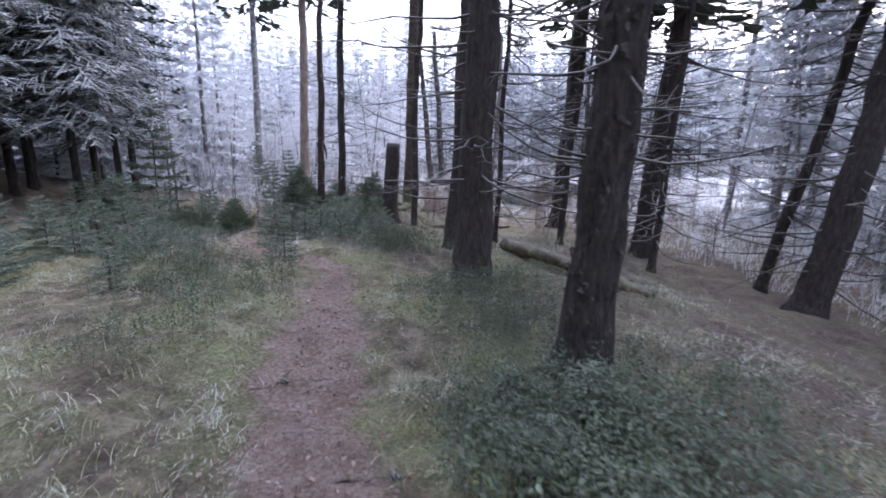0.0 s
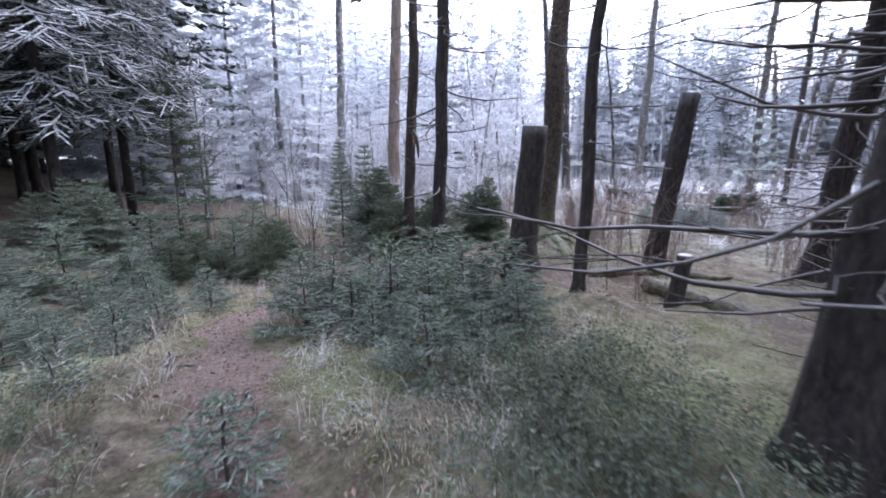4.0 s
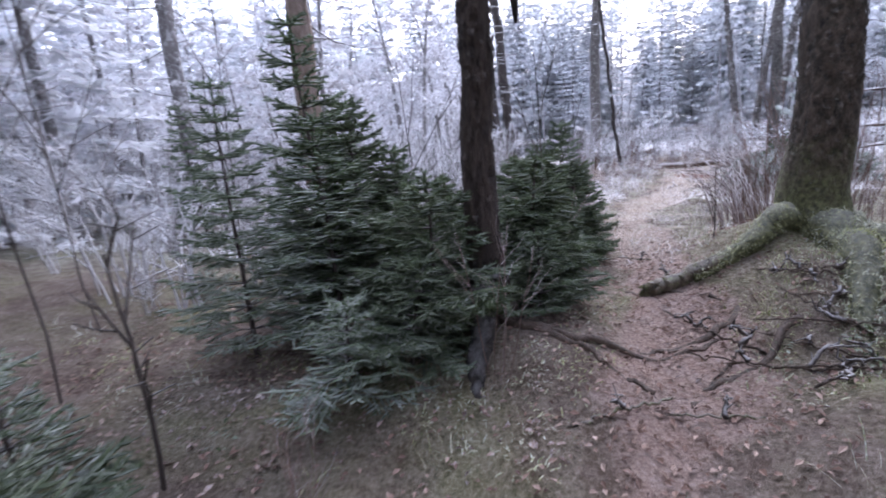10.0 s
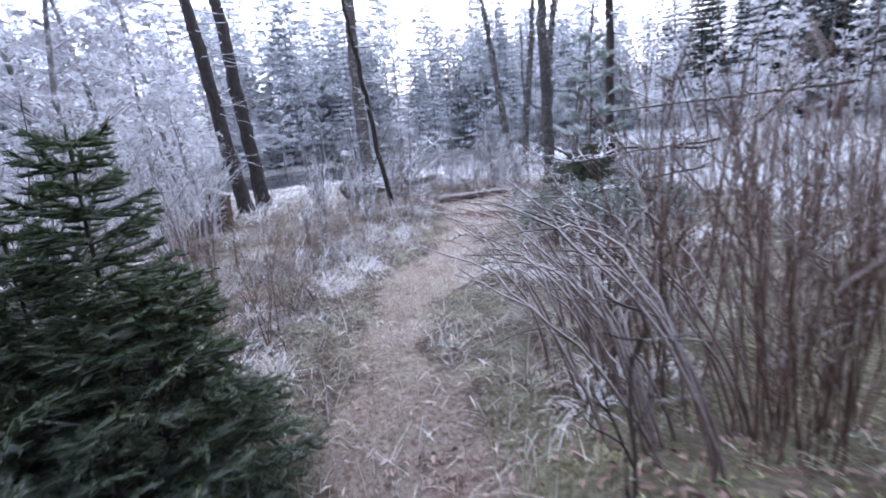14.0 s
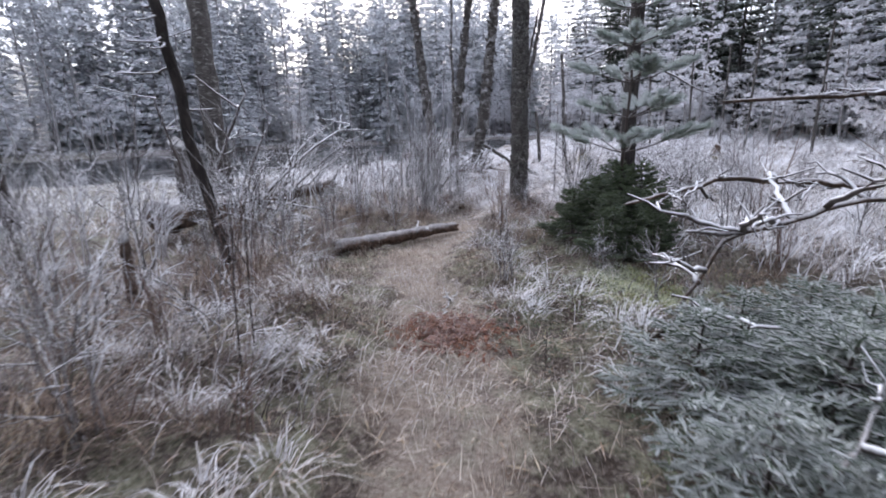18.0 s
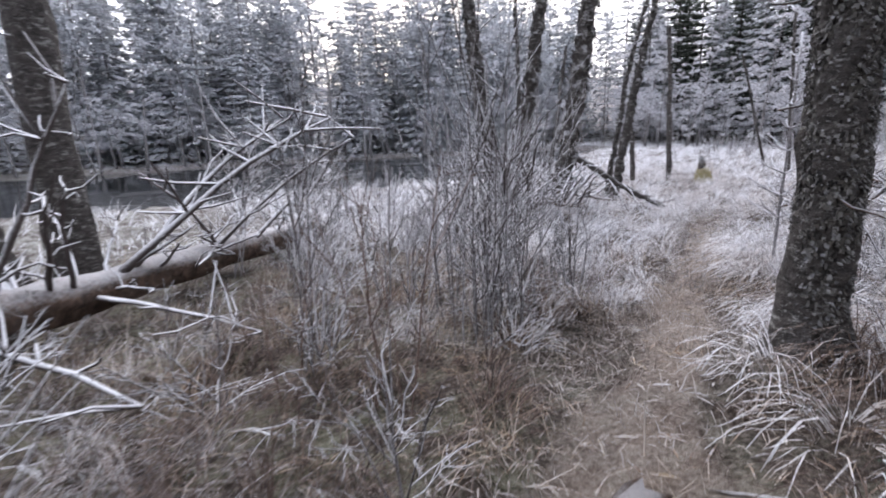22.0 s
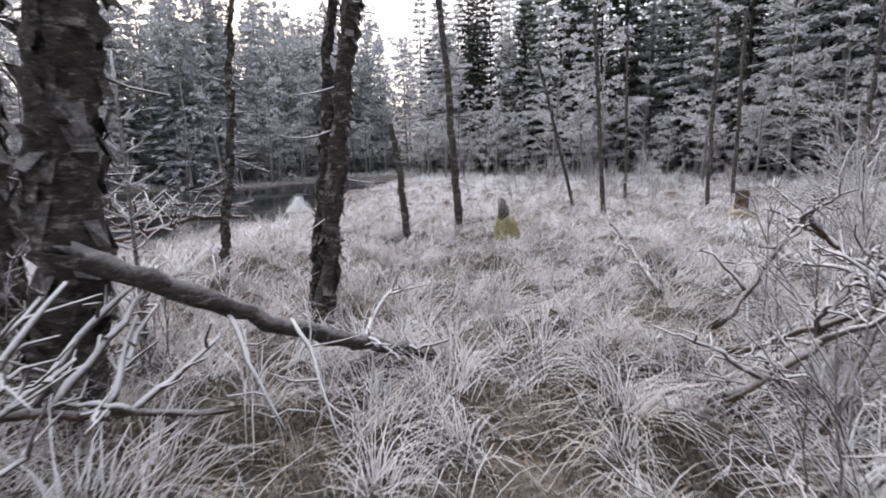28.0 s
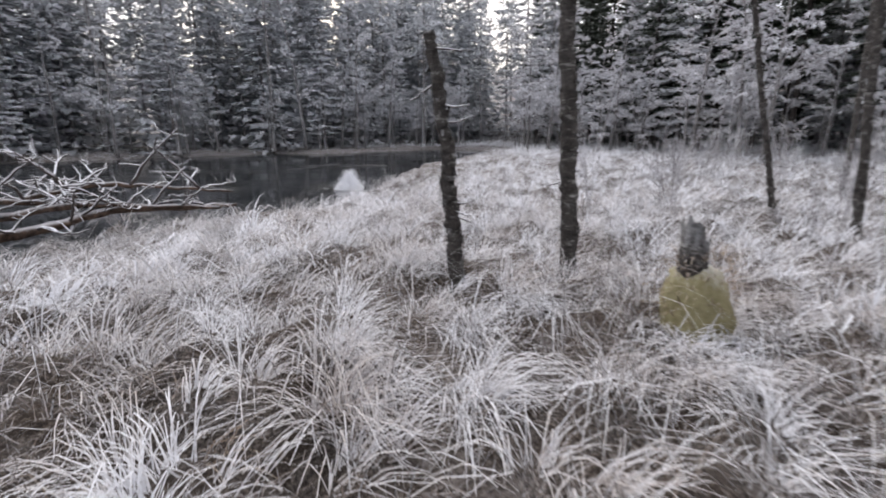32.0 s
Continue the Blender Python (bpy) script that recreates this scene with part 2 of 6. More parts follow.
GRASS_MAT = blade_material("matted_straw", 0.7, (0.22, 0.15, 0.11), (0.46, 0.36, 0.28), (0.66, 0.56, 0.46), 0.2)
GRASS_FOREST = blade_material("forest_grass", 0.7, (0.08, 0.1, 0.035), (0.26, 0.26, 0.12), (0.46, 0.41, 0.28), 0.14)
MOSS_FUZZ = blade_material("moss_fuzz", 0.6, (0.13, 0.15, 0.04), (0.3, 0.32, 0.12), (0.42, 0.43, 0.22), 0.16)


def ground_material():
    m, n, l, b = material("forest_floor", 0.95)
    def attr(name):
        a = n.new("ShaderNodeAttribute")
        a.attribute_name = name
        return a.outputs["Fac"]
    big = noise_tex(n, l, 0.8, 6, 0.65)
    mid = noise_tex(n, l, 4.5, 7, 0.7)
    fine = noise_tex(n, l, 38, 6, 0.75)
    duff = ramp(n, l, mid, [(0.3, (0.04, 0.03, 0.02)), (0.52, (0.15, 0.11, 0.07)), (0.7, (0.34, 0.27, 0.18))])
    moss = ramp(n, l, fine, [(0.3, (0.07, 0.08, 0.025)), (0.5, (0.25, 0.26, 0.11)), (0.72, (0.48, 0.47, 0.27))])
    col = mix(n, l, ramp(n, l, big, [(0.4, (0, 0, 0)), (0.62, (0.9, 0.9, 0.9))]), duff, moss)
    straw = ramp(n, l, fine, [(0.32, (0.025, 0.017, 0.013)), (0.52, (0.1, 0.07, 0.052)), (0.74, (0.34, 0.265, 0.2))])
    straw = mix(n, l, calc(n, l, "MULTIPLY", ramp(n, l, mid, [(0.45, (0, 0, 0)), (0.62, (1, 1, 1))]), attr("mossy")), straw, moss)
    brown = ramp(n, l, fine, [(0.3, (0.045, 0.03, 0.023)), (0.55, (0.15, 0.1, 0.078)), (0.75, (0.3, 0.225, 0.18))])
    col = mix(n, l, calc(n, l, "MULTIPLY", attr("duff"), ramp(n, l, big, [(0.35, (1, 1, 1)), (0.7, (0.45, 0.45, 0.45))])), col, brown)
    col = mix(n, l, attr("marsh"), col, straw)
    soil = ramp(n, l, fine, [(0.3, (0.1, 0.06, 0.05)), (0.5, (0.3, 0.2, 0.165)), (0.72, (0.45, 0.33, 0.285))])
    worn = mix(n, l, attr("marsh"), soil, ramp(n, l, fine, [(0.3, (0.17, 0.125, 0.1)), (0.5, (0.37, 0.295, 0.24)), (0.72, (0.55, 0.46, 0.38))]))
    worn = mix(n, l, ramp(n, l, noise_tex(n, l, 2.2, 6, 0.75), [(0.36, (0.6, 0.6, 0.6)), (0.52, (0, 0, 0))]), worn, brown)
    green = calc(n, l, "MULTIPLY", ramp(n, l, mid, [(0.5, (0, 0, 0)), (0.66, (0.6, 0.6, 0.6))]), attr("mossy"))
    worn = mix(n, l, calc(n, l, "MULTIPLY", green, attr("marsh")), worn, moss)
    pf = calc(n, l, "ADD", attr("track"), calc(n, l, "MULTIPLY", calc(n, l, "SUBTRACT", mid, 0.5, False), 1.8, False), False)
    col = mix(n, l, ramp(n, l, pf, [(0.25, (0, 0, 0)), (0.75, (0.95, 0.95, 0.95))]), col, worn)
    rim = calc(n, l, "ADD", calc(n, l, "MULTIPLY", mid, 0.5, False), calc(n, l, "MULTIPLY", fine, 0.6, False), False)
    fr = calc(n, l, "MULTIPLY", ramp(n, l, rim, [(0.48, (0, 0, 0)), (0.72, (1, 1, 1))]), attr("rime"))
    col = mix(n, l, fr, col, FROST)
    l.new(col, b.inputs["Base Color"])
    bump(n, l, b, calc(n, l, "ADD", mid, fine, False), 1.0, 0.06)
    return m


def water_material():
    m, n, l, b = material("lake_water", 0.06)
    b.inputs["Base Color"].default_value = (0.012, 0.014, 0.016, 1)
    b.inputs["Specular IOR Level"].default_value = 0.35
    nz = noise_tex(n, l, 3, 3, 0.5)
    l.new(ramp(n, l, noise_tex(n, l, 0.25, 4), [(0.4, (0.05, 0.05, 0.05)), (0.65, (0.3, 0.3, 0.3))]), b.inputs["Roughness"])
    bump(n, l, b, nz, 0.08, 0.02)
    return m


# ---- mesh tools ----
rng = np.random.default_rng(7)


def mesh_of(name, V, Q=None, T=None, mat=None, smooth_shade=True):
    me = bpy.data.meshes.new(name)
    V = np.asarray(V, float)
    Q = np.zeros((0, 4), int) if Q is None or len(Q) == 0 else np.asarray(Q, int)
    T = np.zeros((0, 3), int) if T is None or len(T) == 0 else np.asarray(T, int)
    me.vertices.add(len(V))
    me.vertices.foreach_set("co", V.ravel())
    me.loops.add(4 * len(Q) + 3 * len(T))
    me.loops.foreach_set("vertex_index", np.concatenate([Q.ravel(), T.ravel()]))
    me.polygons.add(len(Q) + len(T))
    me.polygons.foreach_set("loop_start", np.concatenate([4 * np.arange(len(Q)), 4 * len(Q) + 3 * np.arange(len(T))]))
    me.polygons.foreach_set("use_smooth", np.full(len(Q) + len(T), smooth_shade))
    me.update(calc_edges=True)
    if mat:
        me.materials.append(mat)
    return me


class Soup:
    """Gathers tubes, blades and leaves into one mesh."""

    def __init__(self):
        self.V, self.Q, self.T, self.n = [], [], [], 0

    def add(self, V, Q=None, T=None):
        if Q is not None and len(Q):
            self.Q.append(np.asarray(Q) + self.n)
        if T is not None and len(T):
            self.T.append(np.asarray(T) + self.n)
        self.V.append(np.asarray(V, float))
        self.n += len(V)

    def tube(self, P, R, k=6, cap=True):
        P = np.asarray(P, float)
        R = np.broadcast_to(np.asarray(R, float), (len(P),) if np.ndim(R) < 2 else np.shape(R))
        D = np.gradient(P, axis=0)
        D /= np.linalg.norm(D, axis=1)[:, None] + 1e-9
        ref = np.array([0, 0, 1.0]) if abs(D[0, 2]) < 0.9 else np.array([1.0, 0, 0])
        A = np.cross(D, ref)
        A /= np.linalg.norm(A, axis=1)[:, None] + 1e-9
        B = np.cross(D, A)
        th = np.linspace(0, 2 * np.pi, k, endpoint=False)
        rr = R[:, None] if R.ndim == 1 else R
        ring = P[:, None] + (A[:, None] * np.cos(th)[None, :, None] + B[:, None] * np.sin(th)[None, :, None]) * rr[..., None]
        i = np.arange(len(P) - 1)[:, None] * k
        j = np.arange(k)[None]
        Q = np.stack([i + j, i + (j + 1) % k, i + k + (j + 1) % k, i + k + j], -1).reshape(-1, 4)
        V = ring.reshape(-1, 3)
        T = None
        if cap:
            V = np.vstack([V, P[-1:], P[:1]])
            e = (len(P) - 1) * k
            a = np.arange(k)
            T = np.vstack([np.stack([e + a, e + (a + 1) % k, np.full(k, len(V) - 2)], 1), np.stack([(a + 1) % k, a, np.full(k, len(V) - 1)], 1)])
        self.add(V, Q, T)

    def blades(self, base, az, length, bend, width, segs=3, lean=0.25):
        """Curved grass blades: bend 0 stands up, 1 lies over."""
        n = len(base)
        s = np.linspace(0, 1, segs + 1)[None, :]
        a = (lean + bend[:, None] * 2.2 * s)
        ds = length[:, None] / segs
        hx = np.concatenate([np.zeros((n, 1)), np.cumsum(np.sin(a[:, :-1]) * ds, 1)], 1)
        hz = np.concatenate([np.zeros((n, 1)), np.cumsum(np.cos(a[:, :-1]) * ds, 1)], 1)
        floor_ = -base[:, 2:3] * 0 - 0.0
        hz = np.maximum(hz, floor_ + 0.005)
        d = np.stack([np.cos(az), np.sin(az)], 1)
        P = np.zeros((n, segs + 1, 3))
        P[..., :2] = base[:, None, :2] + d[:, None] * hx[..., None]
        P[..., 2] = base[:, 2:3] + hz
        side = np.stack([-np.sin(az + 0.5), np.cos(az + 0.5), np.zeros(n)], 1)
        w = width[:, None] * np.linspace(1, 0.35, segs + 1)[None]
        L = P - side[:, None] * w[..., None] / 2
        Rr = P + side[:, None] * w[..., None] / 2
        V = np.stack([L, Rr], 2).reshape(-1, 3)
        b0 = (np.arange(n) * (segs + 1) * 2)[:, None] + 2 * np.arange(segs)[None]
        Q = np.stack([b0, b0 + 1, b0 + 3, b0 + 2], -1).reshape(-1, 4)
        self.add(V, Q)

    def needles(self, p0, p1, count, length, width, r):
        """Needles set round a twig."""
        p0, p1 = np.asarray(p0, float), np.asarray(p1, float)
        d = p1 - p0
        d /= np.linalg.norm(d) + 1e-9
        ref = np.array([0, 0, 1.0]) if abs(d[2]) < 0.9 else np.array([1.0, 0, 0])
        a = np.cross(d, ref)
        a /= np.linalg.norm(a)
        b = np.cross(a, d)
        t = r.random(count)
        th = r.uniform(-0.6, np.pi + 0.6, count)
        out = a[None] * np.cos(th)[:, None] + b[None] * np.sin(th)[:, None]
        base = p0 + (p1 - p0) * t[:, None]
        way = out * 0.8 + d * 0.75
        way /= np.linalg.norm(way, axis=1)[:, None]
        tip = base + way * (length * r.uniform(0.7, 1.2, count))[:, None]
        side = np.cross(way, out + r.normal(0, 0.4, (count, 3)))
        side /= np.linalg.norm(side, axis=1)[:, None] + 1e-9
        V = np.stack([base - side * width / 2, base + side * width / 2, tip], 1).reshape(-1, 3)
        self.add(V, None, np.arange(3 * count).reshape(-1, 3))

    def done(self, name, mat, smooth_shade=True):
        return mesh_of(name, np.vstack(self.V), np.vstack(self.Q) if self.Q else None, np.vstack(self.T) if self.T else None, mat, smooth_shade)


def part(name, me, parent, label="", m=None):
    ob = new(name, me)
    ob.parent = parent
    if m is not None:
        ob.matrix_basis = m
    return tagged(ob, label)


def thing(name, place, label, category, group="", rz=0.0, scale=1.0):
    ob = new(name)
    ob.empty_display_size = 0.1
    ob.matrix_basis = pose(*place, 0, 0, rz) @ Matrix.Diagonal((scale, scale, scale, 1))
    return tagged(ob, label, category, group)


# ---- lie of the land ----
STATIONS = ((0.0, -3.0, 0.10), (0.0, 0.0, 0.07), (-0.9, 3.2, -0.17), (-1.43, 6.36, -0.28), (-2.9, 7.8, -0.46),
            (-4.3, 9.7, -0.73), (-4.5, 11.0, -1.0), (-4.4, 12.2, -1.17), (-3.9, 13.2, -1.36), (-2.8, 14.8, -1.42),
            (-2.1, 16.4, -1.38), (-1.1, 18.8, -1.2), (0.2, 20.4, -1.22), (2.1, 22.5, -1.3), (3.1, 24.2, -1.38),
            (4.4, 25.2, -1.42), (6.1, 26.0, -1.45), (8.8, 27.1, -1.48), (11.3, 28.2, -1.48), (13.1, 29.7, -1.5), (15.3, 31.9, -1.52))
WATER = -1.66
SHORE = ((-25, 46), (-5, 41), (8, 38.2), (14.6, 37.6), (18.2, 38.1), (20.4, 39.4), (26.6, 44.0), (35.0, 48.5), (44.0, 53.5),
         (43.0, 56.5), (33.0, 59.5), (22.0, 61.5), (12.0, 62.0), (0.0, 61.0), (-20.0, 62.0), (-30.0, 55.0))
MOUNDS = ((-1.15, 15.75, 0.55, 1.1), (-1.6, 14.85, 0.16, 0.36), (-3.9, 15.2, 0.4, 0.9), (6.2, 25.3, 0.25, 0.7), (5.6, 23.2, 0.45, 1.3), (-1.4, 13.1, 0.5, 1.2),
          (-0.7, 11.2, 0.3, 1.0), (9.8, 30.3, 0.15, 1.2), (1.0, 23.8, 0.2, 1.6))


def ease(a, b, v):
    t = np.clip((v - a) / (b - a), 0, 1)
    return t * t * (3 - 2 * t)


def track_distance(x, y):
    best = np.full(np.shape(x), 1e9)
    for (ax, ay, _), (bx, by, _) in zip(STATIONS, STATIONS[1:]):
        ux, uy = bx - ax, by - ay
        t = np.clip(((x - ax) * ux + (y - ay) * uy) / (ux * ux + uy * uy), 0, 1)
        best = np.minimum(best, np.hypot(x - ax - t * ux, y - ay - t * uy))
    return best


def lake_distance(x, y):
    """Metres to the shore, under zero on the lake."""
    best, inside = np.full(np.shape(x), 1e9), np.zeros(np.shape(x), bool)
    for (ax, ay), (bx, by) in zip(SHORE, SHORE[1:] + SHORE[:1]):
        ux, uy = bx - ax, by - ay
        t = np.clip(((x - ax) * ux + (y - ay) * uy) / (ux * ux + uy * uy), 0, 1)
        best = np.minimum(best, np.hypot(x - ax - t * ux, y - ay - t * uy))
        cross = ((ay > y) != (by > y)) & (x < ux * (y - ay) / (uy if uy else 1e-9) + ax)
        inside ^= cross
    return np.where(inside, -best, best)


def wave(x, y, s, seed):
    """Smooth unevenness from a few sines, about -1 to 1."""
    r = np.random.default_rng(seed)
    v = 0
    for k in range(6):
        a, f, p = r.uniform(0, 6.28), s * r.uniform(0.6, 1.7), r.uniform(0, 6.28)
        v = v + np.sin((x * np.cos(a) + y * np.sin(a)) * f + p)
    return v / 3.2


def marshy(x, y):
    return ease(15.5, 18.5, y + 0.25 * x) * 1.0


def ground(x, y):
    x, y = np.asarray(x, float), np.asarray(y, float)
    w, s = 0, 0
    for a, b, c in STATIONS:
        k = 1 / ((x - a) ** 2 + (y - b) ** 2 + 1.2) ** 2
        w, s = w + k, s + k * c
    h = s / w
    far = ease(5, 16, w ** -0.25)
    h = h * (1 - far) - 1.4 * far
    up = np.maximum(0, -6.2 - 0.12 * (y - 10) - x)
    h = h + ease(24, 14, y) * np.minimum(0.17 * up + 0.6 * far * ease(0, 4, up), 3.0)
    h = h - ease(1.5, 7, x) * ease(22, 12, y) * np.maximum(0, h + 1.45)
    for a, b, c, r in MOUNDS:
        h = h + c * np.exp(-((x - a) ** 2 + (y - b) ** 2) / (r * r))
    off = ease(0.2, 0.7, track_distance(x, y))
    h = h + off * (0.05 + 0.05 * wave(x, y, 2.2, 1) + 0.04 * wave(x, y, 6.5, 2) + 0.02 * wave(x, y, 15, 3)) + 0.012 * wave(x, y, 9, 4)
    h = h + ease(42, 110, np.hypot(x - 14, y - 34)) * 14.0
    h = h + marshy(x, y) * off * (0.09 * wave(x, y, 5.5, 41) + 0.07 * wave(x, y, 9.0, 42)) * ease(4, 9, x)
    h = h - 0.1 * ease(3.5, 0.5, lake_distance(x, y))
    sink = ease(0.5, -0.9, lake_distance(x, y))
    return h * (1 - sink) + (WATER - 0.8) * sink


def spaced(lo, hi, fine_lo, fine_hi, step, end):
    inner = np.arange(fine_lo, fine_hi + step / 2, step)
    out, v, s = [], fine_hi, step
    while v < hi:
        s *= 1.22
        v += s
        out.append(v)
    left, v, s = [], fine_lo, step
    while v > lo:
        s *= 1.22
        v -= s
        left.append(v)
    return np.concatenate([left[::-1], inner, out])


gx = spaced(-2500, 2500, -13, 23, 0.11, 0)
gy = spaced(-2500, 2500, -2.5, 41, 0.12, 0)
X, Y = np.meshgrid(gx, gy)
Z = ground(X, Y)
nx, ny = len(gx), len(gy)
ii = (np.arange(ny - 1)[:, None] * nx + np.arange(nx - 1)[None]).ravel()
me = mesh_of("ground", np.stack([X.ravel(), Y.ravel(), Z.ravel()], 1), np.stack([ii, ii + 1, ii + nx + 1, ii + nx], 1), None, ground_material())
tdist = track_distance(X, Y)
for key, val in (("track", ease(0.46, 0.12, tdist - 0.16 * marshy(X, Y) * ease(6.5, 3.5, X) + 0.16 * wave(X, Y, 2.6, 31) + 0.12 * marshy(X, Y) + 0.09 * wave(X, Y, 6.0, 33)) * (1 - 0.85 * ease(9.5, 12.5, X))), ("marsh", marshy(X, Y)), ("mossy", 0.55 * ease(7, 4, X)), ("duff", (1 - marshy(X, Y)) * np.maximum(ease(0.7, 1.6, X) * ease(15, 12, Y), np.maximum(ease(-7.6, -9.4, X) * ease(26, 18, Y), 0.85 * ease(10.8, 12.6, Y)))), ("rime", 0.14 + marshy(X, Y) * (0.06 + 0.55 * ease(2.8, 8.0, tdist)))):
    me.attributes.new(key, "FLOAT", "POINT").data.foreach_set("value", np.asarray(val, np.float32).ravel())
tagged(new("ground", me), "mossy forest floor turning into rimed marsh with a trodden track", "ground", kind="structure")
wx = np.array([[-40, 30, WATER], [60, 30, WATER], [60, 70, WATER], [-40, 70, WATER]], float)
tagged(new("water", mesh_of("water", wx, [[0, 1, 2, 3]], None, water_material())), "still dark lake water below a rimed shore", "water", kind="structure")


# ---- plant makers ----
def limb(r, start, az, rise, length, sag, n=5, wob=0.05):
    """Points of a branch that leaves at az and rise (radians) and sags or lifts towards its end."""
    s = np.linspace(0, 1, n)
    ang = rise + sag * s
    ds = length / (n - 1)
    h = np.concatenate([[0], np.cumsum(np.cos(ang[:-1]) * ds)])
    z = np.concatenate([[0], np.cumsum(np.sin(ang[:-1]) * ds)])
    a = az + np.concatenate([[0], np.cumsum(r.normal(0, wob * 3, n - 1))])
    P = np.stack([np.cos(a) * h, np.sin(a) * h, z], 1) + np.asarray(start)
    P[1:] += r.normal(0, wob * length * 0.08, (n - 1, 3))
    return P


def trunk_points(r, height, lean, n=14, wob=0.02):
    z = np.concatenate([[-0.15, 0.0, 0.12], np.linspace(0.3, height, n - 3)])
    P = np.stack([lean[0] * z / height, lean[1] * z / height, z], 1)
    P[4:, :2] += np.cumsum(r.normal(0, wob, (n - 4, 2)), 0)
    return P


def trunk_radii(r, P, dia, taper, k, flare=0.55, rough=0.05):
    z = P[:, 2]
    base = dia / 2 * (1 - taper * np.clip(z / z[-1], 0, 1)) * (1 + flare * np.exp(-np.maximum(z, 0) / (0.55 * dia)))
    ridge = 1 + rough * r.normal(0, 1, (len(P), k)) + 0.35 * flare * np.exp(-np.maximum(z, 0) / (0.8 * dia))[:, None] * np.sin(np.arange(k) * 2 * np.pi / k * 4 + r.uniform(0, 6))[None]
    return base[:, None] * np.clip(ridge, 0.5, 1.8)


def dead_branches(r, P, dia, lo, hi, count, length, droop=-0.25, k=4, fine=2, thick=0.0135):
    made = []
    for z in r.uniform(lo, hi, count):
        s = Soup()
        c = np.array([np.interp(z, P[:, 2], P[:, 0]), np.interp(z, P[:, 2], P[:, 1]), z])
        L = length * r.uniform(0.25, 1.0)
        az = r.uniform(0, 6.28)
        B = limb(r, c, az, r.uniform(-0.6, 0.05), L + dia / 2, r.uniform(0.0, 1.0), 6)
        s.tube(B, np.linspace(thick * (0.6 + 0.5 * L), 0.0045, 6), k, False)
        for _ in range(fine if L > 0.35 else 0):
            i = r.integers(2, 5)
            C = limb(r, B[i], az + r.choice([-1, 1]) * r.uniform(0.4, 1.1), r.uniform(-0.4, 0.3), L * r.uniform(0.25, 0.5), r.uniform(-0.5, 0.4), 4)
            s.tube(C, np.linspace(0.005, 0.0025, 4), 3, False)
        made.append(s)
    return made


def crown_clumps(r, s, P, lo, hi, reach, whorl, per, patch, droop=0.35):
    """Boughs of a tall conifer as many small drooping sprays."""
    z = lo
    while z < hi:
        f = (hi - z) / (hi - lo)
        L = reach * (0.15 + 0.85 * f ** 0.8)
        c = np.array([np.interp(z, P[:, 2], P[:, 0]), np.interp(z, P[:, 2], P[:, 1]), z])
        for az in r.uniform(0, 6.28) + np.arange(per) * 6.28 / per + r.normal(0, 0.25, per):
            l = L * r.uniform(0.65, 1.1)
            B = limb(r, c, az, 0.1 - droop * f, l, 0.25, 5)
            m = max(4, int(l / patch * (3 if patch > 0.3 else 5)))
            t = r.uniform(0.15, 1.0, m)
            pos = np.stack([np.interp(t * 4, np.arange(5), B[:, i]) for i in range(3)], 1)
            out = np.stack([np.cos(az + r.normal(0, 0.8, m)), np.sin(az + r.normal(0, 0.8, m)), r.uniform(-0.6, 0.05, m)], 1)
            pos += r.normal(0, patch * 0.2, (m, 3)) * [1, 1, 0.5]
            side = np.cross(out, [0, 0, 1]) + r.normal(0, 0.25, (m, 3))
            size = patch * r.uniform(0.5, 1.2, m)[:, None] * (1.15 - 0.5 * t)[:, None]
            V = np.stack([pos - side * size * 0.28, pos + out * size * 0.6 - side * size * 0.34 + [0, 0, -0.04], pos + out * size * 1.2, pos + out * size * 0.55 + side * size * 0.34 + [0, 0, -0.04]], 1).reshape(-1, 3)
            s.add(V, np.arange(4 * m).reshape(-1, 4))
        z += whorl * r.uniform(0.8, 1.2)


def needled(r, nd, p, q, dens, nl):
    """A twig wrapped in needles: a ragged sleeve with needle tips standing out."""
    l = np.linalg.norm(q - p)
    n = max(3, int(l / 0.06) + 2)
    u = np.linspace(0, 1, n)[:, None]
    rad = nl * 0.38 * np.concatenate([[0.7], np.ones(n - 2), [0.35]])[:, None] * r.uniform(0.5, 1.3, (n, 4))
    nd.tube(p + (q - p) * u, rad, 4, False)
    nd.needles(p, q, int(2.0 * dens * l) + 3, nl * 1.25, nl * 0.15, r)


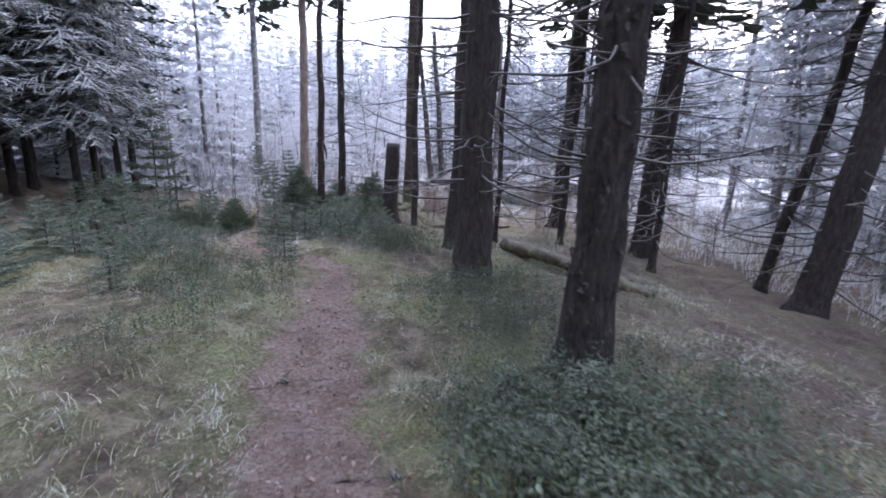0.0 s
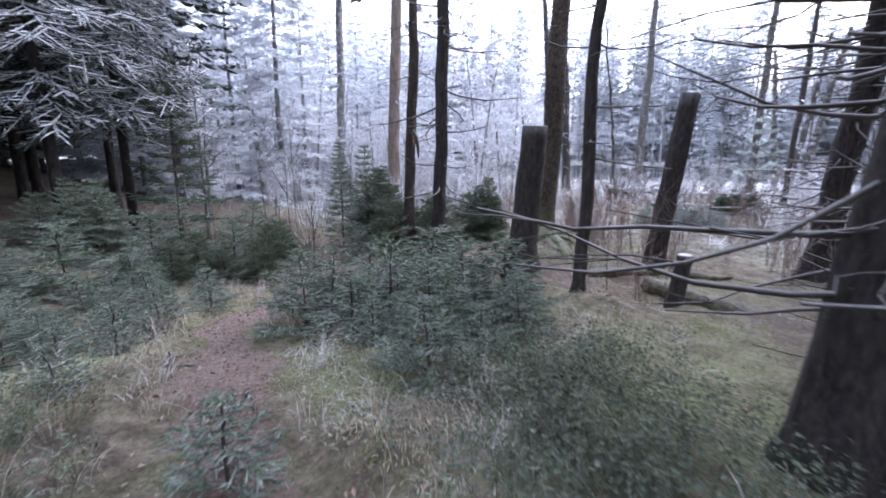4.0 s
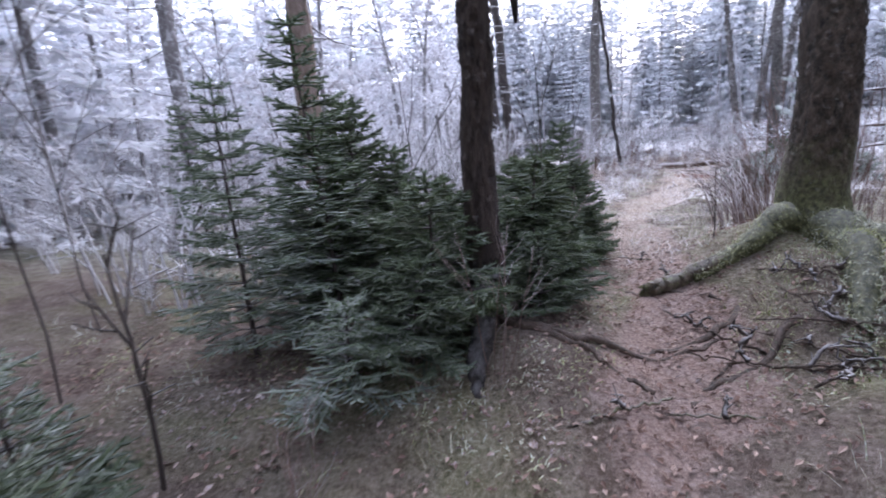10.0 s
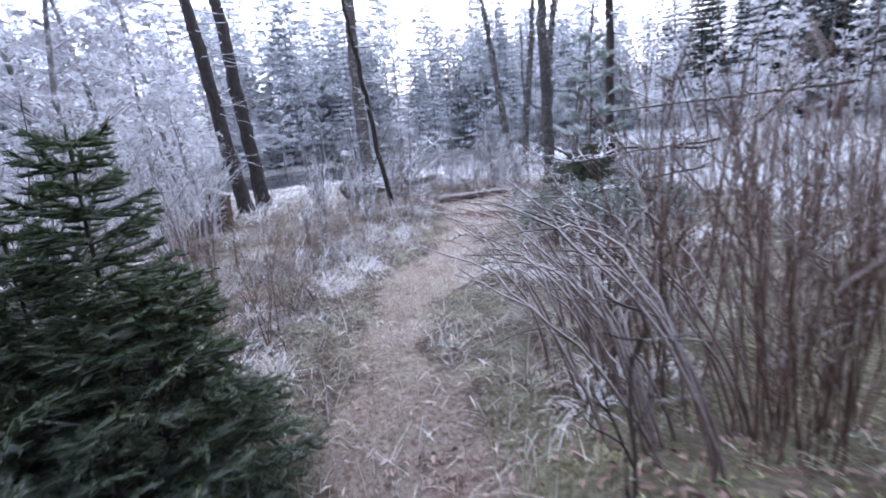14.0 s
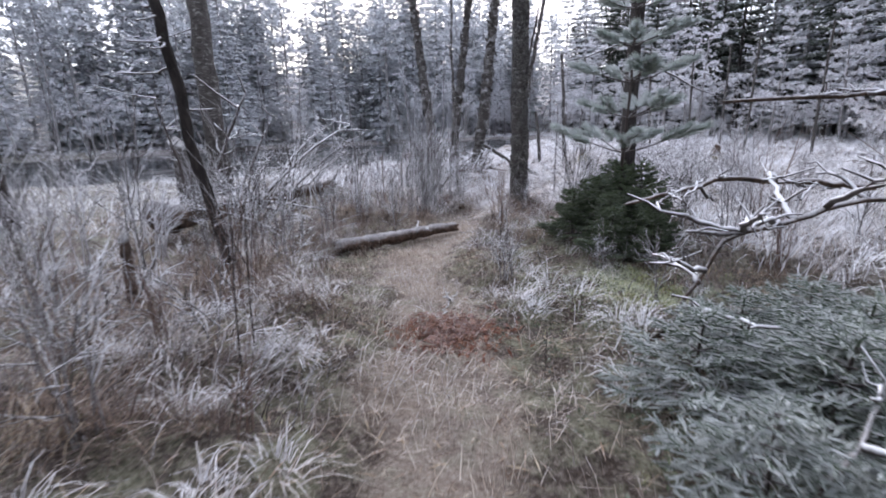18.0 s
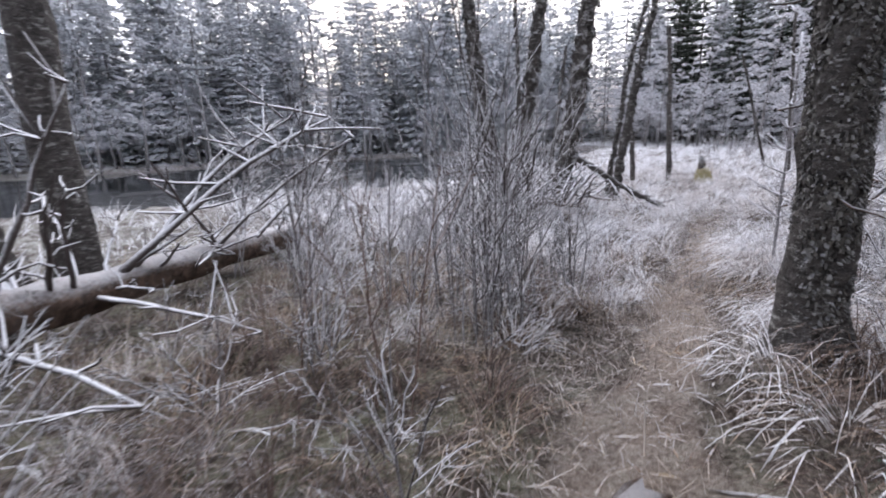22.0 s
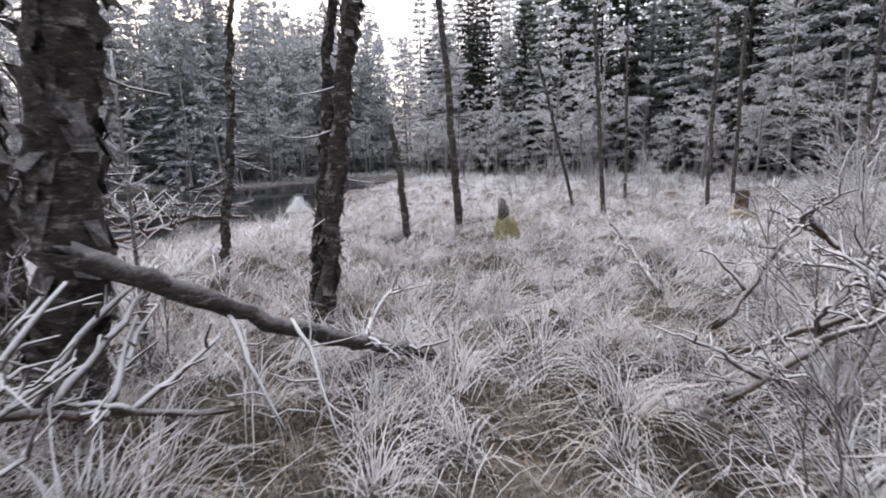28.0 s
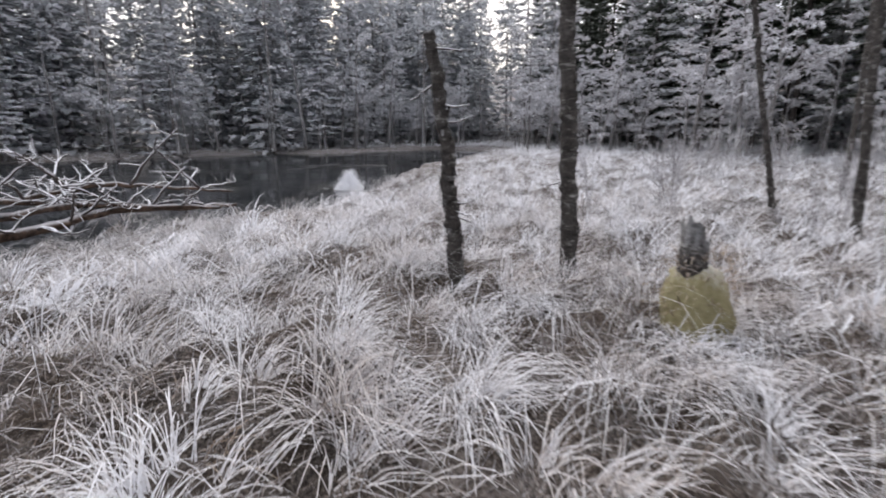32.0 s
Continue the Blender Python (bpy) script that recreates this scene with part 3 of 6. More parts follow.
def spruce_spray(r, tw, nd, start, az, rise, L, dens, nl, lift=0.25, step=0.036):
    """A needled bough: axis, side twigs in its plane, needles on all."""
    n = 6
    B = limb(r, start, az, rise, L, lift, n, 0.03)
    tw.tube(B, np.linspace(0.004 + 0.006 * L, 0.0018, n), 4, False)
    for i in range(n - 1):
        if i > 0:
            needled(r, nd, B[i], B[i + 1], dens, nl)
    m = max(4, int(L / step))
    for j in range(m):
        t = 0.2 + 0.8 * j / m
        p = np.array([np.interp(t * (n - 1), np.arange(n), B[:, i]) for i in range(3)])
        l = (L * (0.5 * (1 - t) + 0.08) + 0.02) * r.uniform(0.7, 1.15)
        a = az + (1 if j % 2 else -1) * r.uniform(0.6, 0.95)
        q = p + np.array([np.cos(a) * l, np.sin(a) * l, l * (r.uniform(-0.15, 0.2) if lift > 0 else r.uniform(-0.9, -0.1))])
        tw.tube(np.array([p, q]), [0.002, 0.0014], 3, False)
        needled(r, nd, p, q, dens, nl)
        if l > 2.8 * step:
            for _ in range(int(l / (1.7 * step))):
                u = r.uniform(0.2, 0.8)
                b = p + (q - p) * u
                a3 = a + r.choice([-0.8, 0.8])
                e = b + np.array([np.cos(a3), np.sin(a3), r.uniform(-0.25, 0.15)]) * l * r.uniform(0.3, 0.45)
                needled(r, nd, b, e, dens * 0.7, nl)


def young_spruce(seed, h, spread, dens=190, nl=0.017, per=5, gap=0.11, needle_mat=None, step=0.036):
    r = np.random.default_rng(seed)
    stem, tw, nd = Soup(), Soup(), Soup()
    P = trunk_points(r, h, (0, 0), 8, 0.008)
    stem.tube(P, np.linspace(0.012 * h + 0.006, 0.003, 8), 6)
    z = 0.12 * h
    while z < h * 0.97:
        f = 1 - z / h
        L = spread * (0.16 + 0.84 * f) * min(1, 0.55 + z / (0.35 * h))
        for az in r.uniform(0, 6.28) + np.arange(per) * 6.28 / per + r.normal(0, 0.25, per):
            spruce_spray(r, tw, nd, (np.interp(z, P[:, 2], P[:, 0]), np.interp(z, P[:, 2], P[:, 1]), z), az, 0.4 - 0.45 * f + r.normal(0, 0.08), L * r.uniform(0.7, 1.1), dens, nl, 0.25, step)
        z += gap * (0.8 + 0.8 * f) * (h / 1.0) ** 0.35
    needled(r, nd, P[-2], P[-1], dens, nl)
    return stem.done("stem", TWIG_DARK), tw.done("twigs", TWIG_DARK), nd.done("needles", needle_mat or NEEDLE_NEAR, False)


def bough_spruce(seed, h, reach, lo, top, needle_mat):
    """A tall spruce whose lower boughs hang in needled sprays."""
    r = np.random.default_rng(seed)
    stem, tw, nd = Soup(), Soup(), Soup()
    P = trunk_points(r, h, (0, 0), 10, 0.02)
    stem.tube(P, np.linspace(0.014 * h, 0.03, 10), 10)
    z = lo
    while z < top:
        for az in r.uniform(0, 6.28) + np.arange(5) * 6.28 / 5 + r.normal(0, 0.3, 5):
            L = reach * (0.4 + 0.6 * (h - z) / (h - lo)) * r.uniform(0.6, 1.1)
            spruce_spray(r, tw, nd, (np.interp(z, P[:, 2], P[:, 0]), np.interp(z, P[:, 2], P[:, 1]), z), az, -0.25 + r.normal(0, 0.12), L, 45, 0.045, -0.35, 0.11)
        z += 0.36 * r.uniform(0.8, 1.2)
    crown_clumps(r, nd, P, top, h * 0.99, reach * 0.7, 0.45, 6, 0.3)
    return stem.done("trunk", BARK_SPRUCE), tw.done("branchwork", TWIG_DARK), nd.done("foliage", needle_mat, False)


def shrub_branches(r, s, P, R, depth, spread, n_side, shrink=0.6, k=3):
    s.tube(P, np.linspace(R, R * 0.5, len(P)), k, False)
    if depth == 0:
        return
    for j in range(n_side):
        t = r.uniform(0.3, 0.97)
        p = np.array([np.interp(t * (len(P) - 1), np.arange(len(P)), P[:, i]) for i in range(3)])
        d = P[-1] - P[0]
        L = np.linalg.norm(d) * shrink * r.uniform(0.5, 1.0) * (1.15 - 0.6 * t)
        az = math.atan2(d[1], d[0]) + r.uniform(-spread, spread) * 2.2 if math.hypot(d[0], d[1]) > 0.3 * L else r.uniform(0, 6.28)
        rise = np.clip(math.asin(d[2] / (np.linalg.norm(d) + 1e-9)) - r.uniform(0.25, 0.85), -0.4, 1.3)
        shrub_branches(r, s, limb(r, p, az, rise, L, r.uniform(-0.1, 0.4), 4), max(R * 0.6, 0.0032), depth - 1, spread, max(2, n_side - 2), shrink)


def shrub(seed, stems, h, mat, depth=2, side=6, R=0.006, tilt=0.35, joined=True):
    r = np.random.default_rng(seed)
    made = []
    for _ in range(stems):
        s = Soup()
        az = r.uniform(0, 6.28)
        P = limb(r, (r.normal(0, 0.07), r.normal(0, 0.07), -0.03), az, 1.57 - r.uniform(0, tilt), h * r.uniform(0.6, 1.05), r.uniform(-0.2, 0.25), 7, 0.04)
        shrub_branches(r, s, P, R * r.uniform(0.7, 1.2), depth, 0.7, side)
        made.append(s)
    if joined:
        for s in made[1:]:
            made[0].add(np.vstack(s.V), np.vstack(s.Q))
        made = made[:1]
    return [s.done("stem", mat) for s in made]


def far_conifer(seed, h, reach, bare, needle_mat, pine=False, patch=0.4, per=7, whorl=0.4):
    r = np.random.default_rng(seed)
    t, c = Soup(), Soup()
    P = trunk_points(r, h, (0, 0), 8, 0.04)
    t.tube(P, np.linspace(0.013 * h, 0.02, 8), 7)
    for z in r.uniform(0.08, bare + 0.1, int(30 * bare + 6)) * h:
        t.tube(limb(r, (np.interp(z, P[:, 2], P[:, 0]), np.interp(z, P[:, 2], P[:, 1]), z), r.uniform(0, 6.28), r.uniform(-0.2, 0.2), reach * r.uniform(0.3, 0.7), -0.3, 4), [0.018, 0.012, 0.008, 0.004], 3, False)
    if pine:
        for z in np.linspace(bare, 0.97, 13) * h:
            for _ in range(4):
                L = reach * r.uniform(0.4, 1.0) * (1.1 - 0.6 * (z / h - bare) / (1 - bare))
                B = limb(r, (np.interp(z, P[:, 2], P[:, 0]), np.interp(z, P[:, 2], P[:, 1]), z), r.uniform(0, 6.28), r.uniform(-0.1, 0.4), L, 0.3, 4)
                t.tube(B, [0.03, 0.02, 0.012, 0.006], 3, False)
                m = 26
                d = r.normal(0, 1, (m, 3))
                d /= np.linalg.norm(d, axis=1)[:, None]
                pos = B[r.integers(2, 4, m)] + d * r.uniform(0.05, 0.45, m)[:, None] * [1, 1, 0.5]
                side = np.cross(d, r.normal(0, 1, (m, 3)))
                side /= np.linalg.norm(side, axis=1)[:, None]
                sz = r.uniform(0.14, 0.3, m)[:, None]
                c.add(np.stack([pos - side * sz * 0.4, pos + d * sz, pos + side * sz * 0.4, pos - d * sz * 0.4], 1).reshape(-1, 3), np.arange(4 * m).reshape(-1, 4))
    else:
        crown_clumps(r, c, P, bare * h, h * 0.99, reach, whorl * (h / 12), per, patch)
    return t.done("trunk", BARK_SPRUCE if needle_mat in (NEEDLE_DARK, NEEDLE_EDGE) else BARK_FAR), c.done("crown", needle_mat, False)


def rimed_birch(seed, h, mat=None, side=9, stems=1, fluff=0.012):
    r = np.random.default_rng(seed)
    t, c = Soup(), Soup()
    for _ in range(stems):
        P = limb(r, (r.normal(0, 0.1) * (stems > 1), r.normal(0, 0.1) * (stems > 1), -0.1), r.uniform(0, 6.28), 1.5 - 0.15 * (stems > 1), h * r.uniform(0.8, 1.0), r.uniform(-0.15, 0.1), 8, 0.03)
        t.tube(P, np.linspace(0.011 * h, 0.006, 8), 6)
        for _ in range(side * 3):
            u = r.uniform(0.25, 0.98)
            p = np.array([np.interp(u * 7, np.arange(8), P[:, i]) for i in range(3)])
            shrub_branches(r, c, limb(r, p, r.uniform(0, 6.28), r.uniform(0.3, 1.0), h * 0.26 * (1.15 - 0.7 * u) * r.uniform(0.6, 1.1), -0.5, 5), 0.014 + 0.0014 * h, 2, 0.8, 5, 0.55)
    tips = np.vstack([v.reshape(-1, 3) for v in c.V])[::2]
    m = len(tips)
    d = r.normal(0, 1, (m, 3))
    d /= np.linalg.norm(d, axis=1)[:, None]
    side = np.cross(d, r.normal(0, 1, (m, 3)))
    side /= np.linalg.norm(side, axis=1)[:, None] + 1e-9
    sz = (fluff * h * r.uniform(0.4, 1.2, m))[:, None]
    if fluff:
        c.add(np.stack([tips - side * sz * 0.35, tips + d * sz, tips + side * sz * 0.35], 1).reshape(-1, 3), None, np.arange(3 * m).reshape(-1, 3))
    return t.done("trunk", BARK_FAR), c.done("crown", mat or TWIG_WHITE)


def put(name, parts_, place, label, category, group="", rz=0.0, scale=1.0):
    ob = thing(name, place, label, category, group, rz, scale)
    for nm, me, lb in parts_:
        part(nm, me, ob, lb)
    return ob


def gz(x, y, sink=0.0):
    return float(ground(x, y)) - sink


# ---- old trees along the track ----
def bark_flakes(r, s, P, dia, taper, count, lo, hi, size, curl):
    """Scales of bark that stand off the trunk."""
    z = r.uniform(lo, hi, count)
    th = r.uniform(0, 6.28, count)
    rad = dia / 2 * (1 - taper * z / P[-1, 2]) * 0.99
    c = np.stack([np.interp(z, P[:, 2], P[:, 0]), np.interp(z, P[:, 2], P[:, 1]), z], 1)
    out = np.stack([np.cos(th), np.sin(th), np.zeros(count)], 1)
    side = np.stack([-np.sin(th), np.cos(th), np.zeros(count)], 1)
    w = (size * r.uniform(0.4, 1.2, count))[:, None]
    h = (size * r.uniform(0.6, 1.6, count))[:, None]
    lift = (curl * r.uniform(0.2, 1.0, count))[:, None]
    p = c + out * rad[:, None]
    up = np.array([0, 0, 1.0]) * r.choice([-1, 1], count)[:, None]
    V = np.stack([p - side * w / 2, p + side * w / 2, p + side * w * r.uniform(0.2, 0.5, (count, 1)) + up * h + out * lift, p - side * w * r.uniform(0.2, 0.5, (count, 1)) + up * h * r.uniform(0.7, 1.1, (count, 1)) + out * lift * r.uniform(0.4, 1.0, (count, 1))], 1).reshape(-1, 3)
    s.add(V, np.arange(4 * count).reshape(-1, 4))


def old_tree(name, x, y, dia, height, lean=(0, 0), mat=None, branches=(0.9, 6.0, 46, 1.5), crown=(7.5, 15.0, 2.2), label="", flare=0.35, rough=0.07, seed=0, twig_mat=None, taper=0.45, wob=0.015, peel=None, peel_mat=None):
    r = np.random.default_rng(seed + int(abs(x * 100)) + int(abs(y * 10)))
    ob = thing(name, (x, y, gz(x, y)), label, "tree", "old trees along the track")
    P = trunk_points(r, height, lean, 80 if rough > 0.11 else 36, wob * (0.6 if rough > 0.11 else 1))
    s = Soup()
    s.tube(P, trunk_radii(r, P, dia, taper, 16, flare, rough), 16)
    part("trunk", s.done("trunk", mat or BARK_SPRUCE), ob)
    if peel:
        f = Soup()
        bark_flakes(r, f, P, dia, taper, *peel)
        tagged(part("loose_bark", f.done("loose_bark", peel_mat or mat or BARK_SPRUCE, False), ob, "curling scales of loose bark"), kind="stuff")
    if branches:
        for b in dead_branches(r, P, dia, *branches):
            part("branch", b.done("branch", twig_mat or TWIG_DARK), ob)
    # Crowns are added mostly above the view, to keep sky light off the floor.
    if crown:
        c = Soup()
        crown_clumps(r, c, P, crown[0], crown[1], crown[2], 0.55, 6, 0.6)
        part("crown", c.done("crown", NEEDLE_DARK, False), ob, "dark green needled boughs added overhead for shade")
    return ob


def stump_of(name, x, y, dia, h, lean, label, mat, jag=0.0, flare=0.4, seed=0, moss_pad=0.0):
    """A standing stump: sawn flat, or broken with a jagged top."""
    r = np.random.default_rng(seed + int(abs(x * 37)))
    ob = thing(name, (x, y, gz(x, y)), label, "stump")
    P = trunk_points(r, h, lean, 14, 0.006)
    k = 18
    s = Soup()
    R = trunk_radii(r, P, dia, 0.12, k, flare, 0.04)
    s.tube(P, R, k)
    V = np.vstack(s.V)
    if jag:
        top = slice((len(P) - 1) * k, len(P) * k)
        V[top, 2] += jag * (0.5 + 0.5 * np.sin(np.arange(k) * 2 * np.pi / k + r.uniform(0, 6))) * r.uniform(0.5, 1.0, k)
        V[len(P) * k, 2] -= 0.05
        s.V = [V]
    part("trunk", s.done("trunk", mat), ob)
    if not jag:
        d = Soup()
        e = P[-1]
        d.tube(np.array([e + [0, 0, 0.001], e + [0, 0, 0.012]]), np.array([R[-1] * 0.97, R[-1] * 0.93]), k)
        part("cut_face", d.done("cut_face", DEADWOOD), ob, "weathered sawn wood")
    if moss_pad:
        d = Soup()
        zz = np.linspace(-0.1, moss_pad, 7)
        r = np.random.default_rng(seed + 500)
        rr = (0.02 + 0.95 * dia * np.sqrt(np.clip(1 - (zz / moss_pad) ** 2, 0, 1)))[:, None] * r.uniform(0.75, 1.25, (7, k))
        d.tube(np.stack([lean[0] * zz / h, lean[1] * zz / h, zz], 1), rr, k)
        part("moss_cushion", d.done("moss_cushion", MOSS), ob, "rimed moss cushion")
        g = Soup()
        a = r.uniform(0, 6.28, 420)
        hh = r.uniform(0.0, moss_pad * 1.05, 420)
        rad = dia * 1.05 * np.sqrt(np.clip(1 - (hh / moss_pad - 0.3) ** 2 / 0.7, 0.05, 1))
        g.blades(np.stack([rad * np.cos(a), rad * np.sin(a), hh], 1), a + r.normal(0, 0.6, 420), r.uniform(0.05, 0.2, 420), r.uniform(0.5, 1.0, 420), np.full(420, 0.007), 3, r.uniform(0.3, 1.2, (420, 1)))
        tagged(part("grass_tuft", g.done("grass_tuft", GRASS_STRAW), ob), kind="stuff")
    return ob


def log_of(name, pts, dia0, dia1, label, mat, branches=0, blen=0.6, seed=0, bmat=None, up=0.7, explicit=()):
    """A fallen trunk through the given places, with broken branches."""
    r = np.random.default_rng(seed + 90)
    pts = np.asarray(pts, float)
    o = pts[0]
    ob = thing(name, tuple(o), label, "log")
    t = np.linspace(0, len(pts) - 1, 22)
    P = np.stack([np.interp(t, np.arange(len(pts)), pts[:, i]) for i in range(3)], 1) - o
    P[1:-1] += r.normal(0, 0.008, (20, 3))
    s = Soup()
    k = 14
    s.tube(P, np.linspace(dia0, dia1, 22)[:, None] / 2 * r.uniform(0.82, 1.16, (22, k)) * r.uniform(0.9, 1.1, (22, 1)), k)
    V = np.vstack(s.V)
    D = (P[-1] - P[0]) / np.linalg.norm(P[-1] - P[0])
    V[:k] -= D * r.uniform(0, 0.12, (k, 1))
    V[21 * k:22 * k] += D * r.uniform(0, 0.1, (k, 1))
    s.V = [V]
    part("trunk", s.done("trunk", mat), ob)
    ends = [(np.asarray(b, float) - o, np.asarray(e, float) - o, w) for b, e, w in explicit]
    for _ in range(branches):
        i = r.integers(2, 20)
        a = r.uniform(0, 6.28)
        L = blen * r.uniform(0.3, 1.0)
        ends.append((P[i], P[i] + np.array([np.cos(a) * 0.8, np.sin(a) * 0.8, r.uniform(0.0, 1.0) * up]) * L, 0.013 + 0.01 * L))
    for b, e, w in ends:
        q = Soup()
        n = 8
        u = np.linspace(0, 1, n)[:, None]
        B = b + (e - b) * u + np.array([0, 0, 0.12]) * np.sin(u * 3.14) * np.linalg.norm(e - b) * 0.4
        B[1:] += np.cumsum(r.normal(0, 0.012, (n - 1, 3)), 0)
        q.tube(B, np.linspace(w, w * 0.4, n)[:, None] * r.uniform(0.8, 1.25, (n, 6)), 6)
        for _ in range(3 + int(np.linalg.norm(e - b) * 4)):
            j = r.integers(2, n)
            d = r.normal(0, 1, 3)
            d[2] = abs(d[2]) * 0.6
            d /= np.linalg.norm(d)
            l = np.linalg.norm(e - b) * r.uniform(0.12, 0.4)
            C = np.array([B[j], B[j] + d * l * 0.5 + r.normal(0, 0.02, 3), B[j] + d * l + r.normal(0, 0.03, 3)])
            q.tube(C, [w * 0.45, w * 0.35, w * 0.22], 4, False)
        part("branch", q.done("branch", bmat or TWIG_RIMED), ob)
    return ob


SPR = "tall dark spruce with bare dead lower branches"
old_tree("spruce_tree", 0.97, 2.95, 0.32, 11, (0.3, 0), label=SPR + " beside the track", branches=(1.3, 5.0, 46, 0.8), flare=0.6, peel=(1600, 0, 4.5, 0.05, 0.022))
old_tree("spruce_tree", 0.39, 5.85, 0.42, 12, (0.25, 0.1), label=SPR + " near the track", branches=(0.8, 6.0, 70, 1.8), peel=(500, 0, 5, 0.06, 0.016))
old_tree("spruce_tree", 0.27, 7.9, 0.42, 12, (0.3, 0), label=SPR + " and a mossy foot", mat=BARK_SPRUCE, branches=(0.8, 6.0, 70, 1.8), peel=(500, 0, 5, 0.06, 0.016))
for x, y, d, lx in ((6.3, 7.7, 0.5, 1.6), (6.4, 9.1, 0.22, 2.4), (5.6, 13.2, 0.36, 0.9), (4.2, 12.0, 0.16, 0.5), (4.85, 11.3, 0.42, 0.8), (2.64, 10.4, 0.15, 0.4), (3.65, 15.0, 0.45, 0.6), (3.9, 8.5, 0.14, 0.4), (1.05, 9.2, 0.1, 0.3)):
    old_tree("spruce_tree", x, y, d, 11, (lx, 0.2), label=SPR + " above the marsh edge", branches=(0.6, 5.5, 64, 2.0), crown=(6.0, 12, 1.8))
old_tree("spruce_tree", -0.69, 11.3, 0.15, 9, (0.25, 0.2), label="slender dark spruce trunk", branches=(1.5, 6, 26, 0.9), crown=(6, 10, 1.2))
old_tree("spruce_tree", -2.7, 12.4, 0.2, 10, (0.35, 0.2), label="slender dark spruce with short dead branches", branches=(1.2, 6, 36, 1.2), crown=(6.5, 11, 1.4))
old_tree("spruce_tree", -3.9, 15.2, 0.22, 10, (0.25, 0.3), label="reddish torn spruce trunk above young spruces", mat=bark("torn_bark", (0.014, 0.01, 0.008), (0.085, 0.06, 0.048), (0.24, 0.12, 0.075), 0.66, frost=0.12, scale=18), branches=(2.6, 6, 16, 1.0), crown=None, flare=0.9, peel=(1100, 0, 4.0, 0.045, 0.018))
torn = bpy.data.objects[[o.name for o in bpy.data.objects if o.name.startswith("spruce_tree")][-1]]
TORN_WOOD = bark("torn_wood", (0.2, 0.09, 0.05), (0.5, 0.26, 0.15), (0.3, 0.16, 0.1), 0.6, frost=0.05, scale=16, across=0.2)
th, zz = np.meshgrid(np.linspace(-2.75, -0.9, 12), np.linspace(0, 1, 16))
rg = np.random.default_rng(17)
hh = 1.95 + 0.35 * np.abs(np.sin(th * 3.1)) * (1 - zz) + 1.7 * zz
rad = 0.11 * (1 - 0.45 * hh / 10) + 0.012 + rg.uniform(0, 0.006, th.shape)
gi = (np.arange(15)[:, None] * 12 + np.arange(11)[None]).ravel()
part("torn_wood", mesh_of("torn_wood", np.stack([0.25 * hh / 10 + rad * np.cos(th), 0.3 * hh / 10 + rad * np.sin(th), hh], -1).reshape(-1, 3), np.stack([gi, gi + 1, gi + 13, gi + 12], 1), None, TORN_WOOD), torn, "raw orange wood where bark is torn off")
strip_ = Soup()
strip_.tube(np.array([(0.12, -0.08, 2.35), (0.19, -0.12, 2.2), (0.23, -0.13, 2.0), (0.24, -0.13, 1.8)]), np.array([0.03, 0.035, 0.03, 0.012]), 6)
part("hanging_bark", strip_.done("hanging_bark", BARK_SPRUCE), torn, "strip of bark hanging loose")
old_tree("pine_tree", -5.6, 19.5, 0.36, 13, (0.3, 0.2), label="pale pine trunk behind young spruces", mat=BARK_PINE, branches=(2.5, 7, 20, 1.4), twig_mat=TWIG_RIMED, crown=(8, 14, 2.2))
old_tree("pine_tree", -8.6, 22.5, 0.32, 13, (0.1, 0.2), label="grey pine trunk in the rimed thicket", mat=BARK_FAR, branches=(1.5, 7, 30, 1.4), twig_mat=TWIG_RIMED, crown=(8, 14, 2.0))
old_tree("spruce_tree", -1.12, 15.75, 0.41, 13, (0.05, 0.15), label="thick old spruce with mossy bark and spreading roots", mat=BARK_MOSSY, branches=(3.0, 7, 14, 1.2), crown=(8, 14, 1.8), flare=0.4, rough=0.06, peel=(3200, 0.0, 3.2, 0.05, 0.02))
old_tree("alder_tree", 6.32, 25.38, 0.27, 9, (0.12, 0.1), label="rough old trunk with flaking bark and snapped stubs", mat=BARK_BIRCH, branches=(0.7, 4, 10, 0.42), twig_mat=LOG_WOOD, crown=None, flare=0.35, rough=0.12, peel=(12000, 0.02, 3.2, 0.02, 0.022), peel_mat=LICHEN)
old_tree("pine_tree", 6.8, 23.8, 0.2, 9, (0.1, 0.1), label="brown pine trunk behind a young pine", mat=BARK_SPRUCE, branches=(1.0, 5, 22, 1.5), twig_mat=TWIG_RIMED, crown=None)
old_tree("dead_tree", 1.55, 24.8, 0.1, 6.5, (-1.0, 0.3), label="thin dark leaning dead tree", branches=(1.0, 6, 26, 0.7), twig_mat=TWIG_RIMED, crown=None, flare=0.2)
old_tree("alder_tree", 3.3, 30.7, 0.42, 9, (0.0, 0.2), label="thick grey trunk beside a broken stump in the marsh", mat=BARK_BIRCH, branches=(1.5, 6, 12, 0.9), twig_mat=TWIG_RIMED, crown=None, rough=0.08)
old_tree("spruce_tree", -0.1, 30.5, 0.4, 9, (-0.5, 0.2), label="leaning dark trunk in the rimed thicket", branches=(1.5, 7, 30, 1.6), twig_mat=TWIG_RIMED, crown=None)
old_tree("spruce_tree", -0.73, 29.3, 0.36, 9, (-0.9, 0.2), label="leaning dark trunk in the rimed thicket", branches=(1.5, 7, 30, 1.6), twig_mat=TWIG_RIMED, crown=None)
BIRCH = "ragged bog birch with peeling rimed bark"
